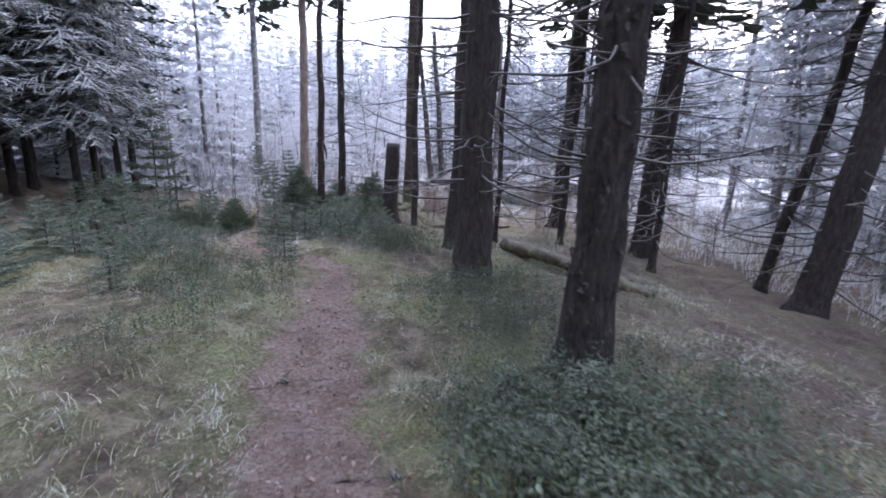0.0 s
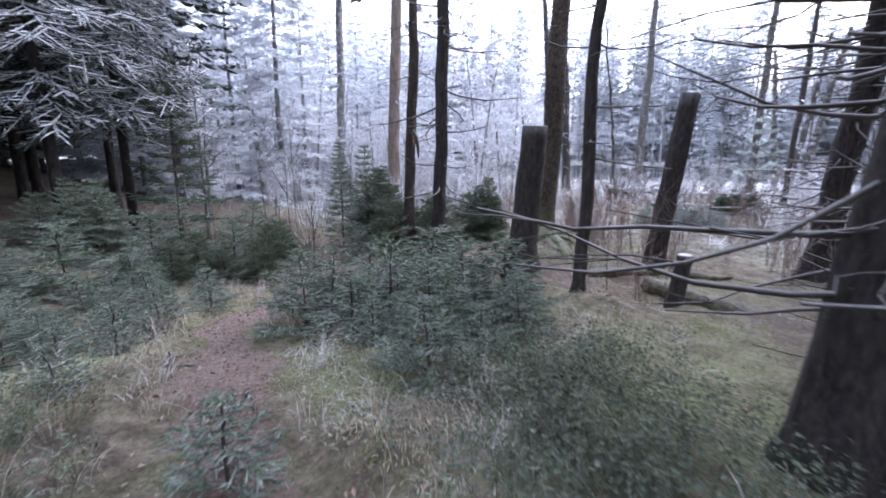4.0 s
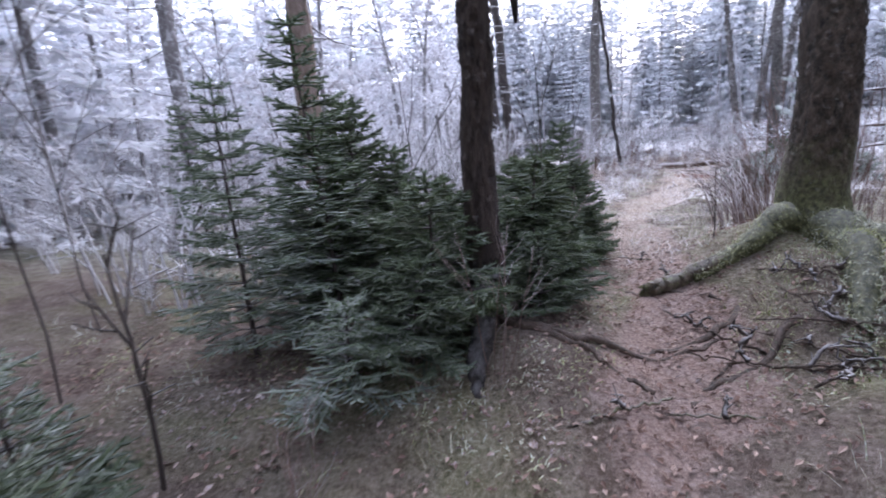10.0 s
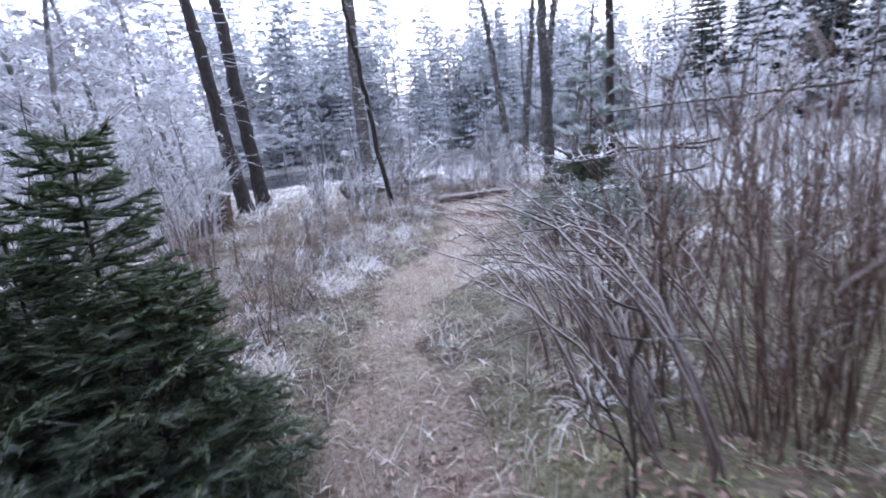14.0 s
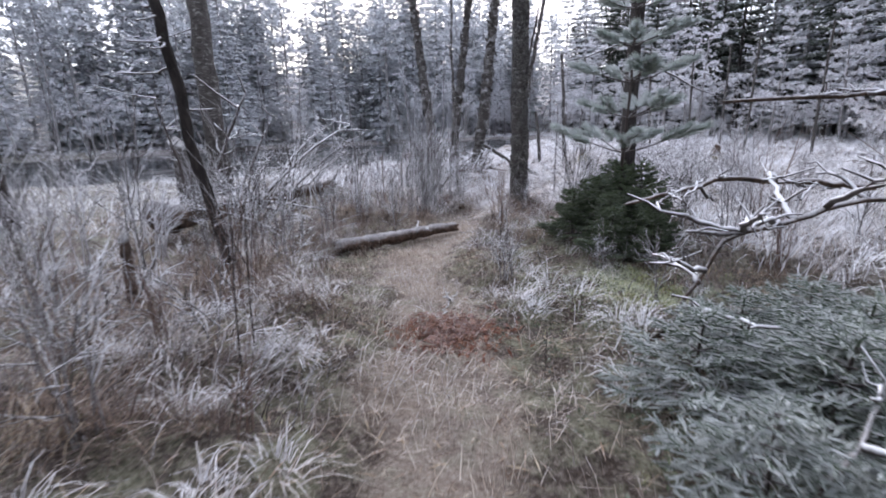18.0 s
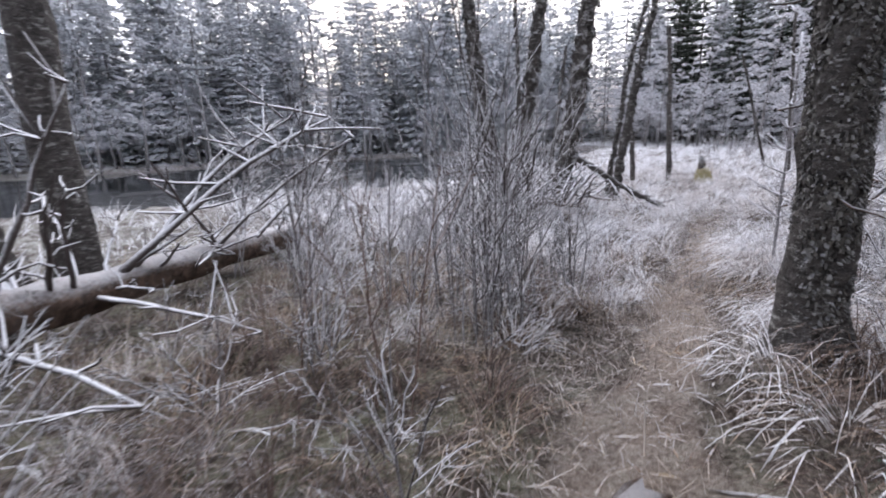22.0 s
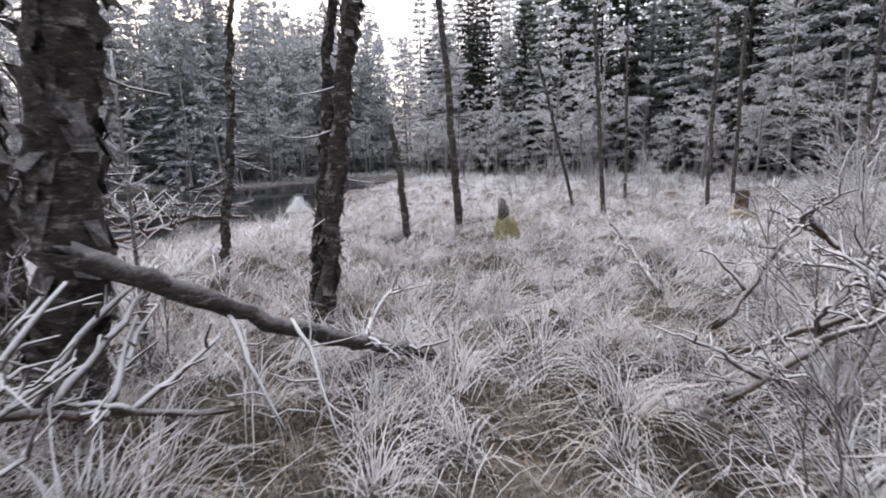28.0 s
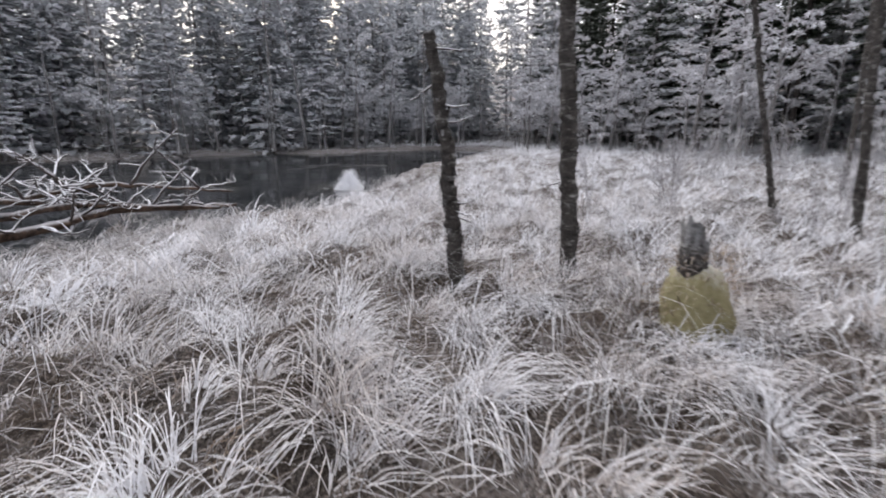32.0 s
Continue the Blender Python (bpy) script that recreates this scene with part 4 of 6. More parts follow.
for x, y, d, h, lx, ly, rough in ((9.55, 31.1, 0.26, 6.5, -0.7, 0.6, 0.2), (10.12, 31.1, 0.24, 7, 0.5, -0.6, 0.14), (10.08, 30.15, 0.3, 7, 0.6, -0.75, 0.14), (11.1, 32.0, 0.1, 6, 0.1, 0.2, 0.14),
                                  (12.5, 32.5, 0.1, 3.4, 0.3, -0.25, 0.25), (11.95, 30.3, 0.15, 6, 0.75, -0.6, 0.25), (12.12, 30.6, 0.1, 5, 0.5, -0.7, 0.2)):
    old_tree("bog_birch", x, y, d, h, (lx, ly), label=BIRCH, mat=BARK_BIRCH, branches=(0.8, h, int(9 + 2 * h), 0.45), twig_mat=TWIG_RIMED, crown=None, flare=0.25, rough=rough, taper=0.6, wob=0.012, peel=(int(60 * h), 0.05, h * 0.95, 0.35 * d + 0.02, 0.3 * d + 0.012))
for x, y, d, h, lx, ly in ((16.05, 32.35, 0.13, 2.1, -0.18, 0.16), (16.85, 31.75, 0.14, 4.2, -0.15, 0.15), (20.5, 30.0, 0.1, 4.5, 0, 0.3), (21.5, 31.0, 0.08, 3.5, -1.2, 0.6), (22.6, 28.0, 0.09, 4.5, 0.1, 0.1), (24.0, 27.5, 0.1, 5, 0.3, 0), (25.5, 30.5, 0.1, 5, 0, 0.2), (23.5, 25.0, 0.1, 5, 0.1, 0)):
    old_tree("dead_birch", x, y, d, h, (lx, ly), label="dead standing birch pole in rimed grass", mat=BARK_BIRCH, branches=(0.6, h, 7, 0.25), twig_mat=TWIG_RIMED, crown=None, flare=0.2, rough=0.16, taper=0.35, wob=0.008, peel=(90, 0.05, h * 0.9, 0.06, 0.03))


near = lambda x, y: track_distance(x, y)

# ---- stumps and fallen wood ----
stump_of("sawn_stump", -1.43, 12.6, 0.4, 2.05, (0.12, 0), "tall sawn-off dark spruce stump beside the track", BARK_SPRUCE)
stump_of("sawn_stump", 0.9, 14.9, 0.36, 3.2, (0.35, 0.1), "very tall sawn-off dark spruce stump at the marsh edge", BARK_SPRUCE)
stump_of("sawn_stump", 0.66, 12.3, 0.22, 0.7, (0.05, 0), "short sawn-off dark stump at the marsh edge", BARK_SPRUCE)
stump_of("broken_stump", 2.65, 30.4, 0.42, 1.15, (-0.05, 0.02), "broken rotten stump beside a thick trunk", BARK_BIRCH, 0.2)
stump_of("mossy_stump", 16.35, 30.55, 0.2, 0.5, (-0.08, 0.03), "gnawed dark stump in a bright moss cushion", BARK_BIRCH, 0.34, 0.5, 3, 0.5)
stump_of("mossy_stump", 20.3, 27.3, 0.26, 0.6, (0.05, 0.0), "low mossy stump in rimed grass", LOG_WOOD, 0.12, 0.3, 5, 0.3)
stump_of("rotten_stump", -1.7, 26.0, 0.5, 0.7, (0.1, 0.0), "rotten stump with rusty heartwood in dead grass", LOG_BROWN, 0.25, 0.5, 6)
stump_of("rotten_stump", 0.7, 24.5, 0.08, 0.55, (0.02, 0.0), "thin snapped dark post in rimed twigs", LOG_WOOD, 0.05, 0.1, 7)
log_of("fallen_log", [(1.05, 7.5, -0.18), (1.75, 6.2, -0.16), (2.4, 5.2, -0.25)], 0.2, 0.16, "mossy fallen log under spruce branches", LOG_FOREST, 5, 0.5, 1, TWIG_DARK)
log_of("fallen_log", [(0.45, 12.9, -0.95), (1.4, 12.3, -1.05), (3.2, 11.2, -1.2)], 0.26, 0.2, "mossy fallen log beside a sawn stump", LOG_FOREST, 4, 0.5, 2, TWIG_DARK)
log_of("fallen_log", [(-0.5, 13.9, -1.1), (0.8, 14.4, -1.12), (2.0, 14.3, -1.15)], 0.16, 0.12, "rotten fallen log on leaf litter", LOG_FOREST, 3, 0.4, 3, TWIG_DARK)
log_of("mossy_log", [(-11.61, 10.05, 0.76), (-11.04, 10.54, 0.53), (-10.52, 11.00, 0.21)], 0.34, 0.42, "thick mossy log lying in the dark spruce wood", bark("mossy_log_bark", (0.06, 0.05, 0.03), (0.22, 0.16, 0.1), (0.26, 0.27, 0.12), 0.42, frost=0.2), 3, 0.5, 4, TWIG_DARK)
log_of("fallen_log", [(3.0, 25.45, -1.27), (3.9, 25.42, -1.27), (4.85, 25.42, -1.29)], 0.19, 0.14, "short rotten log lying across beside the track, dusted with rime", LOG_BROWN, 3, 0.25, 5)
log_of("fallen_tree", [(1.55, 27.5, -0.95), (2.4, 28.2, -1.0), (3.5, 29.2, -1.1), (5.9, 31.1, -1.2)], 0.42, 0.28, "fallen brown trunk with long rimed branches", LOG_WOOD, 38, 1.3, 6, TWIG_RIMED, 0.8,
       (((3.6, 29.2, -1.0), (5.5, 29.3, 0.25), 0.035), ((3.7, 29.3, -1.0), (5.2, 29.5, 0.2), 0.028), ((2.3, 28.1, -0.95), (2.75, 27.2, 0.6), 0.03), ((2.9, 28.6, -0.95), (3.5, 28.2, 0.35), 0.024), ((3.3, 28.9, -1.0), (3.4, 28.5, -0.2), 0.02), ((2.0, 27.8, -0.95), (1.6, 27.0, 0.5), 0.022),
        ((2.6, 28.3, -1.0), (3.6, 27.2, -1.25), 0.025), ((3.4, 29.0, -1.1), (4.3, 28.0, -1.3), 0.022), ((4.4, 29.9, -1.1), (5.6, 28.9, 0.0), 0.022), ((1.9, 27.7, -0.9), (2.7, 26.4, -1.2), 0.02)))
log_of("fallen_birch", [(10.1, 29.75, -0.42), (10.9, 29.4, -0.95), (11.75, 29.1, -1.36)], 0.1, 0.09, "snapped rimed birch leaning down across the marsh", BARK_BIRCH, 4, 0.4, 7, TWIG_RIMED, 0.5,
       (((11.3, 29.25, -1.15), (12.05, 29.5, -1.0), 0.018), ((10.6, 29.5, -0.8), (10.5, 29.1, -1.3), 0.014), ((10.9, 29.4, -0.9), (10.7, 28.9, -1.35), 0.014)))
log_of("dead_branch", [(2.65, 21.35, -0.95), (2.9, 21.2, -0.45), (3.9, 20.9, -0.35), (5.2, 20.3, -0.3)], 0.015, 0.04, "arched dead branch with rimed twigs", LOG_WOOD, 16, 0.7, 8, TWIG_RIMED, 0.4)
log_of("dead_branch", [(1.9, 20.5, -0.9), (2.9, 20.4, -0.75), (4.2, 19.9, -0.6)], 0.015, 0.04, "long bare branch over rimed boughs", LOG_WOOD, 10, 0.6, 9, TWIG_RIMED, 0.3)
log_of("dead_branch", [(4.3, 22.4, -0.55), (5.0, 21.9, -0.35), (5.9, 21.0, -0.45)], 0.03, 0.06, "dark bent branch with hanging lichen", LOG_WOOD, 14, 0.5, 10, TWIG_RIMED, -0.3)
log_of("dead_branch", [(4.6, 21.8, 0.3), (6.2, 20.6, 0.35), (7.5, 19.5, 0.4)], 0.03, 0.06, "rimed dead branch reaching over the marsh", LOG_WOOD, 18, 0.6, 11, TWIG_RIMED, 0.1)
for i, (a, b, w) in enumerate((((13.0, 36.2), (16.0, 36.8), 0.12), ((12.6, 36.8), (15.6, 36.3), 0.1), ((12.2, 36.4), (14.6, 37.0), 0.09), ((13.2, 37.0), (15.9, 36.6), 0.07))):
    log_of("drift_branch", [(*a, -1.25 + 0.1 * i), ((a[0] + b[0]) / 2, (a[1] + b[1]) / 2, -1.05 + 0.1 * i), (*b, -1.2 + 0.08 * i)], w, w * 0.5, "bare rimed branch in the brush heap on the shore", LOG_WOOD, 16, 0.9, 20 + i, TWIG_RIMED, 0.9)
for i, (a, b, w) in enumerate((((11.7, 27.3), (13.0, 26.1), 0.06), ((12.0, 27.1), (13.6, 26.4), 0.07), ((12.3, 27.3), (12.3, 25.8), 0.05), ((11.9, 26.5), (14.0, 25.7), 0.08), ((11.8, 26.9), (12.9, 26.4), 0.04), ((12.8, 27.4), (14.4, 26.5), 0.06))):
    log_of("fallen_branch", [(*a, -1.2), ((a[0] + b[0]) / 2, (a[1] + b[1]) / 2, -0.85 + 0.06 * i), (*b, -1.0)], w * 0.75, w * 0.45, "dark fallen branch heaped in the marsh, thick with rime", LOG_WOOD, 14, 0.5, 30 + i, TWIG_RIMED, 0.7)
for i, (a, b, w) in enumerate((((9.0, 30.4), (10.3, 29.2), 0.05), ((8.4, 30.0), (9.6, 29.3), 0.05), ((8.0, 29.4), (9.3, 29.0), 0.06), ((8.9, 25.0), (10.6, 24.3), 0.05), ((8.3, 24.6), (10.4, 25.1), 0.06), ((7.6, 24.3), (9.0, 23.8), 0.05), ((9.6, 25.4), (11.4, 25.0), 0.05))):
    log_of("fallen_branch", [(*a, -1.25), ((a[0] + b[0]) / 2, (a[1] + b[1]) / 2, -0.95), (*b, -1.1)], w, w * 0.6, "rimed fallen branch tangled in marsh grass", LOG_WOOD, 16, 0.8, 40 + i, TWIG_RIMED, 0.9)
log_of("dead_branch", [(14.27, 27.96, -1.41), (15.91, 28.63, -1.20), (16.41, 28.98, -0.95)], 0.07, 0.03, "dark crooked branch lying in rimed marsh grass", LOG_WOOD, 6, 0.4, 63, TWIG_RIMED, 0.8)
log_of("broken_root", [(-1.95, 15.74, gz(-1.95, 15.74) + 0.05), (-2.2, 15.77, gz(-2.2, 15.77) + 0.05), (-2.42, 15.8, gz(-2.42, 15.8) + 0.05)], 0.13, 0.12, "thick pale broken root beside the old spruce", LOG_FOREST, 0, 0.3, 61)


def surface_root(pts, w0, w1, label, mat, seed):
    """A root that runs half sunk along the ground."""
    r = np.random.default_rng(seed)
    n = 26
    t = np.linspace(0, len(pts) - 1, n)
    p = np.asarray(pts, float)
    x, y = (np.interp(t, np.arange(len(p)), p[:, i]) for i in (0, 1))
    x, y = x + 0.03 * np.cumsum(r.normal(0, 0.5, n)), y + 0.03 * np.cumsum(r.normal(0, 0.5, n))
    u = np.linspace(0, 1, n)
    w = w0 + (w1 - w0) * u ** 0.6
    z = ground(x, y) + 0.2 * w * (1 - u) + 0.3 * p[0, 2] * (1 - u) ** 4 + 0.012 * np.sin(u * 14 + seed) - 0.28 * w
    o = np.array([x[0], y[0], z[0]])
    s = Soup()
    s.tube(np.stack([x, y, z], 1) - o, w[:, None] / 2 * r.uniform(0.75, 1.2, (n, 10)), 10)
    return tagged(new("tree_root", s.done("tree_root", mat)), label, "root"), o


for i, (pts, w0, w1, mt) in enumerate((
        (((-2.55, 16.0, 0.0), (-2.3, 15.6, 0), (-2.2, 15.2, 0)), 0.05, 0.03, ROOT_BROWN), (((-2.1, 15.2, 0.0), (-2.7, 15.0, 0), (-3.15, 14.95, 0)), 0.07, 0.03, ROOT_BROWN),
        (((-2.0, 14.8, 0.0), (-2.5, 14.5, 0), (-2.9, 14.3, 0)), 0.06, 0.03, ROOT_BROWN), (((-0.98, 15.6, 0.35), (-0.75, 15.2, 0), (-0.4, 14.6, 0)), 0.26, 0.08, BARK_MOSSY), (((-3.85, 15.1, 0.1), (-3.3, 14.7, 0), (-3.1, 14.3, 0)), 0.1, 0.03, ROOT_BROWN),
        (((-0.9, 15.75, 0.3), (-0.4, 15.6, 0), (0.2, 15.2, 0)), 0.2, 0.05, BARK_MOSSY), (((-3.75, 15.0, 0.1), (-2.9, 14.9, 0), (-2.3, 15.1, 0)), 0.08, 0.03, ROOT_BROWN))):
    ob, o = surface_root(pts, w0, w1, "mossy root of the old spruce half sunk in leaf litter" if mt is BARK_MOSSY else "bare brown root lying across the trodden track", mt, 60 + i)
    ob.matrix_basis = pose(*o)

def buttress(pts, widths, label, mat, seed, moss=True):
    """A thick root that leaves the trunk high and runs out into the ground; pts give height over the ground."""
    r = np.random.default_rng(seed)
    n, k = 24, 14
    p, t = np.asarray(pts, float), np.linspace(0, len(pts) - 1, 24)
    x, y, up, w = (np.interp(t, np.arange(len(p)), c) for c in (p[:, 0], p[:, 1], p[:, 2], np.asarray(widths, float)))
    x[1:-1] += np.convolve(r.normal(0, 0.018, n - 2), [0.3, 0.4, 0.3], "same")
    y[1:-1] += np.convolve(r.normal(0, 0.018, n - 2), [0.3, 0.4, 0.3], "same")
    P = np.stack([x, y, ground(x, y) + up], 1)
    o = P[0].copy()
    lumps = 1 + 0.14 * r.normal(0, 1, (n, k)) * np.linspace(0.6, 1, n)[:, None]
    s = Soup()
    s.tube(P - o, w[:, None] / 2 * np.clip(lumps, 0.6, 1.5), k)
    ob = tagged(new("tree_root", s.done("tree_root", mat)), label, "root")
    ob.matrix_basis = pose(*o)
    if moss:
        m = 1500
        i = r.integers(0, n, m)
        a = r.uniform(-0.2, 3.34, m)
        d = np.gradient(P[:, :2], axis=0)[i]
        d /= np.linalg.norm(d, axis=1)[:, None]
        off = np.stack([-d[:, 1], d[:, 0]], 1) * (np.cos(a) * w[i] * 0.5)[:, None] + r.normal(0, 0.02, (m, 2))
        base = np.concatenate([P[i, :2] + off, (P[i, 2] + np.sin(a) * w[i] * 0.49)[:, None]], 1) - o
        g = Soup()
        g.blades(base, r.uniform(0, 6.28, m), r.uniform(0.015, 0.05, m), np.full(m, 0.6), np.full(m, 0.009), 2, r.uniform(0.2, 1.2, (m, 1)))
        tagged(part("moss", g.done("moss", MOSS_FUZZ), ob, "green moss fuzz"), kind="stuff")
    return ob


ROOT = "thick mossy buttress root of the old spruce"
buttress([(-1.1, 15.76, -0.02), (-1.4, 15.74, 0.05), (-1.75, 15.7, 0.03), (-2.12, 15.76, 0.02)], [0.3, 0.24, 0.16, 0.13], ROOT, BARK_MOSSY, 81)
buttress([(-1.12, 15.72, 0.02), (-1.2, 15.4, 0.06), (-1.34, 15.12, 0.03), (-1.62, 14.8, 0.0), (-1.85, 14.5, -0.05)], [0.34, 0.3, 0.24, 0.18, 0.1], ROOT, BARK_MOSSY, 82)
buttress([(-1.08, 15.7, 0.0), (-0.88, 15.38, 0.02), (-0.7, 14.95, 0.0), (-0.5, 14.5, -0.06)], [0.3, 0.22, 0.16, 0.08], ROOT, BARK_MOSSY, 83)
buttress([(-1.05, 15.78, 0.0), (-0.6, 15.9, 0.0), (-0.1, 15.85, -0.05)], [0.28, 0.18, 0.08], ROOT, BARK_MOSSY, 84)
buttress([(-3.92, 15.12, 0.3), (-4.0, 14.85, 0.1), (-4.12, 14.5, -0.02)], [0.2, 0.16, 0.06], "gnarled dark root at the foot of a torn spruce", BARK_SPRUCE, 85, False)

# ---- young spruces ----
protos = [(0.45, young_spruce(101, 0.45, 0.4, 230, 0.017, 5, 0.08)), (0.85, young_spruce(102, 0.85, 0.62, 200, 0.018, 5, 0.11)), (1.4, young_spruce(103, 1.4, 0.66, 150, 0.02, 6, 0.085)), (2.2, young_spruce(104, 2.2, 0.74, 120, 0.022, 6, 0.1)),
          (0.7, young_spruce(105, 0.7, 0.66, 210, 0.018, 6, 0.09)), (0.5, young_spruce(106, 0.5, 0.62, 240, 0.019, 6, 0.075, NEEDLE_FROSTED))]
protos += [(1.8, young_spruce(107, 1.8, 0.8, 230, 0.022, 6, 0.075, NEEDLE_SHADE, 0.034)), (0.8, young_spruce(108, 0.8, 0.62, 240, 0.021, 6, 0.07, NEEDLE_SHADE, 0.03))]
first_spruce = {}


def plant_spruce(x, y, h, wide=False, frosted=False, shaded=False):
    i = (6 if h > 1.2 else 7) if shaded else 5 if frosted else 4 if wide else int(np.argmin([abs(p[0] - h) for p in protos[:4]]))
    sc = h / protos[i][0]
    at = pose(x, y, gz(x, y, 0.02), rng.normal(0, 3), rng.normal(0, 3), rng.uniform(0, 360))
    if i not in first_spruce:
        ob = put("young_spruce", [], (0, 0, 0), "young green spruce with rimed needles beside the track", "spruce", "young spruces")
        for nm, me_, lb in zip(("stem", "branchwork", "foliage"), protos[i][1], ("", "", "green needles dusted with rime")):
            tagged(part(nm, me_, ob, lb), kind="stuff" if nm != "stem" else "")
        first_spruce[i] = ob
        ob.matrix_basis = at @ Matrix.Diagonal((sc, sc, sc, 1))
    else:
        copy_thing(first_spruce[i], at).scale = (sc, sc, sc)


for x, y, h in ((-7.6, 9.7, 0.65), (-4.9, 15.5, 2.25), (-6.2, 14.2, 0.6), (-3.77, 10.97, 0.55), (-5.75, 12.55, 0.7), (-2.66, 10.1, 1.1), (-6.0, 9.0, 0.5), (-2.5, 7.3, 0.5), (-9.0, 11.6, 0.8),
                (-2.45, 10.9, 1.1), (-3.55, 10.0, 0.85), (-3.2, 9.85, 0.95), (-1.9, 10.2, 1.0), (-5.2, 16.4, 1.8), (-2.75, 17.8, 1.3), (-1.85, 8.6, 0.6), (-8.1, 11.9, 1.3), (-6.9, 11.3, 0.6), (-6.9, 12.3, 0.45), (-7.5, 9.9, 0.7),
                (-8.4, 13.9, 3.6), (-6.5, 10.9, 0.6), (-1.5, 10.35, 0.9), (-4.04, 11.9, 0.36), (-5.88, 13.47, 0.9), (-6.56, 12.1, 0.75), (-8.08, 11.7, 1.1), (-2.15, 11.1, 1.1), (-2.7, 10.6, 0.75), (-2.3, 10.0, 0.7), (-6.9, 9.3, 0.85), (-8.05, 11.4, 1.25),
                (-5.95, 10.5, 0.4), (-5.35, 10.8, 0.5), (-5.65, 9.1, 0.35), (-8.0, 9.3, 0.75), (-8.8, 23.2, 1.9), (-6.7, 8.5, 0.6), (-7.5, 12.2, 0.85), (-6.5, 11.5, 0.7), (-6.1, 12.1, 0.6), (-8.8, 11.9, 1.2),
                (-7.4, 14.8, 0.9), (-6.4, 10.7, 0.6), (-5.6, 11.0, 0.4), (-4.7, 15.7, 1.7), (-7.9, 20.8, 2.3), (-4.9, 15.3, 1.6), (-3.5, 15.7, 1.15), (-9.6, 24.7, 2.5),
                (-4.25, 15.1, 1.0), (-3.45, 15.55, 0.8), (-4.5, 15.9, 1.4), (-4.05, 15.7, 0.9), (-3.6, 16.3, 1.0), (-2.58, 17.72, 1.6), (-2.9, 17.45, 0.8), (-2.55, 17.25, 0.75), (-2.8, 17.1, 0.8), (-4.3, 14.9, 0.5), (-5.7, 8.0, 0.5), (-5.0, 7.2, 0.45), (-4.6, 6.3, 0.4), (-3.9, 5.3, 0.35), (-1.6, 9.3, 0.5), (-1.3, 9.8, 0.6), (-5.6, 12.2, 0.5),
                (-6.3, 6.2, 1.0), (-7.0, 7.2, 1.3), (-5.6, 5.6, 0.6), (-6.4, 8.0, 0.8), (-5.4, 8.4, 0.6), (-4.9, 9.0, 0.5), (-7.4, 5.0, 1.2), (-6.0, 4.3, 0.7), (-4.2, 7.9, 0.35), (-7.0, 10.3, 0.9), (-5.9, 13.0, 0.9), (-6.7, 13.2, 0.9), (-7.7, 13.2, 1.1), (-7.2, 8.4, 0.8),
                (-3.3, 11.2, 0.9), (-2.9, 11.7, 0.8), (-2.1, 9.6, 0.8), (-2.8, 9.5, 0.6), (-5.0, 9.6, 0.4), (-5.3, 10.0, 0.45), (-4.95, 10.3, 0.4), (-5.6, 9.6, 0.45), (-5.2, 9.2, 0.4), (-5.7, 10.2, 0.5), (-6.2, 9.8, 0.5), (-6.3, 10.3, 0.5), (-4.6, 8.7, 0.3), (-5.1, 8.6, 0.4), (-5.5, 8.8, 0.45), (0.5, 1.9, 0.34), (0.8, 2.25, 0.4), (0.4, 2.35, 0.33), (-2.5, 9.2, 0.45), (-1.7, 9.7, 0.7), (-3.0, 10.3, 0.6), (-4.45, 14.75, 0.7), (-4.8, 14.6, 0.6), (-3.55, 15.2, 0.6), (-4.9, 16.2, 1.9), (-5.6, 15.6, 2.0), (-2.45, 17.55, 1.1), (-3.05, 17.6, 1.2)):
    plant_spruce(x, y, h, 0.4 < h < 1.2 and rng.random() < 0.65, False, (y > 14.7 and x > -4.75) or (11.4 < y < 14.0 and x > -6.7))
for x, y, h in ((2.5, 21.1, 0.5), (3.2, 20.6, 0.55), (1.75, 20.1, 0.42), (2.3, 19.8, 0.5), (2.9, 20.1, 0.55), (1.9, 20.65, 0.45), (3.6, 20.0, 0.5), (2.6, 20.6, 0.6), (3.1, 21.1, 0.45), (2.25, 20.25, 0.45), (3.5, 20.9, 0.5), (2.9, 20.7, 0.5), (4.95, 23.1, 0.62), (4.75, 22.85, 0.55), (5.4, 23.1, 0.6), (5.15, 23.45, 0.55), (5.0, 22.75, 0.5), (4.9, 22.5, 0.6), (4.65, 22.35, 0.5), (4.5, 22.75, 0.55), (4.75, 23.3, 0.6), (5.3, 22.8, 0.7), (5.6, 23.3, 0.7)):
    plant_spruce(x, y, h, True, x < 4, x > 4)


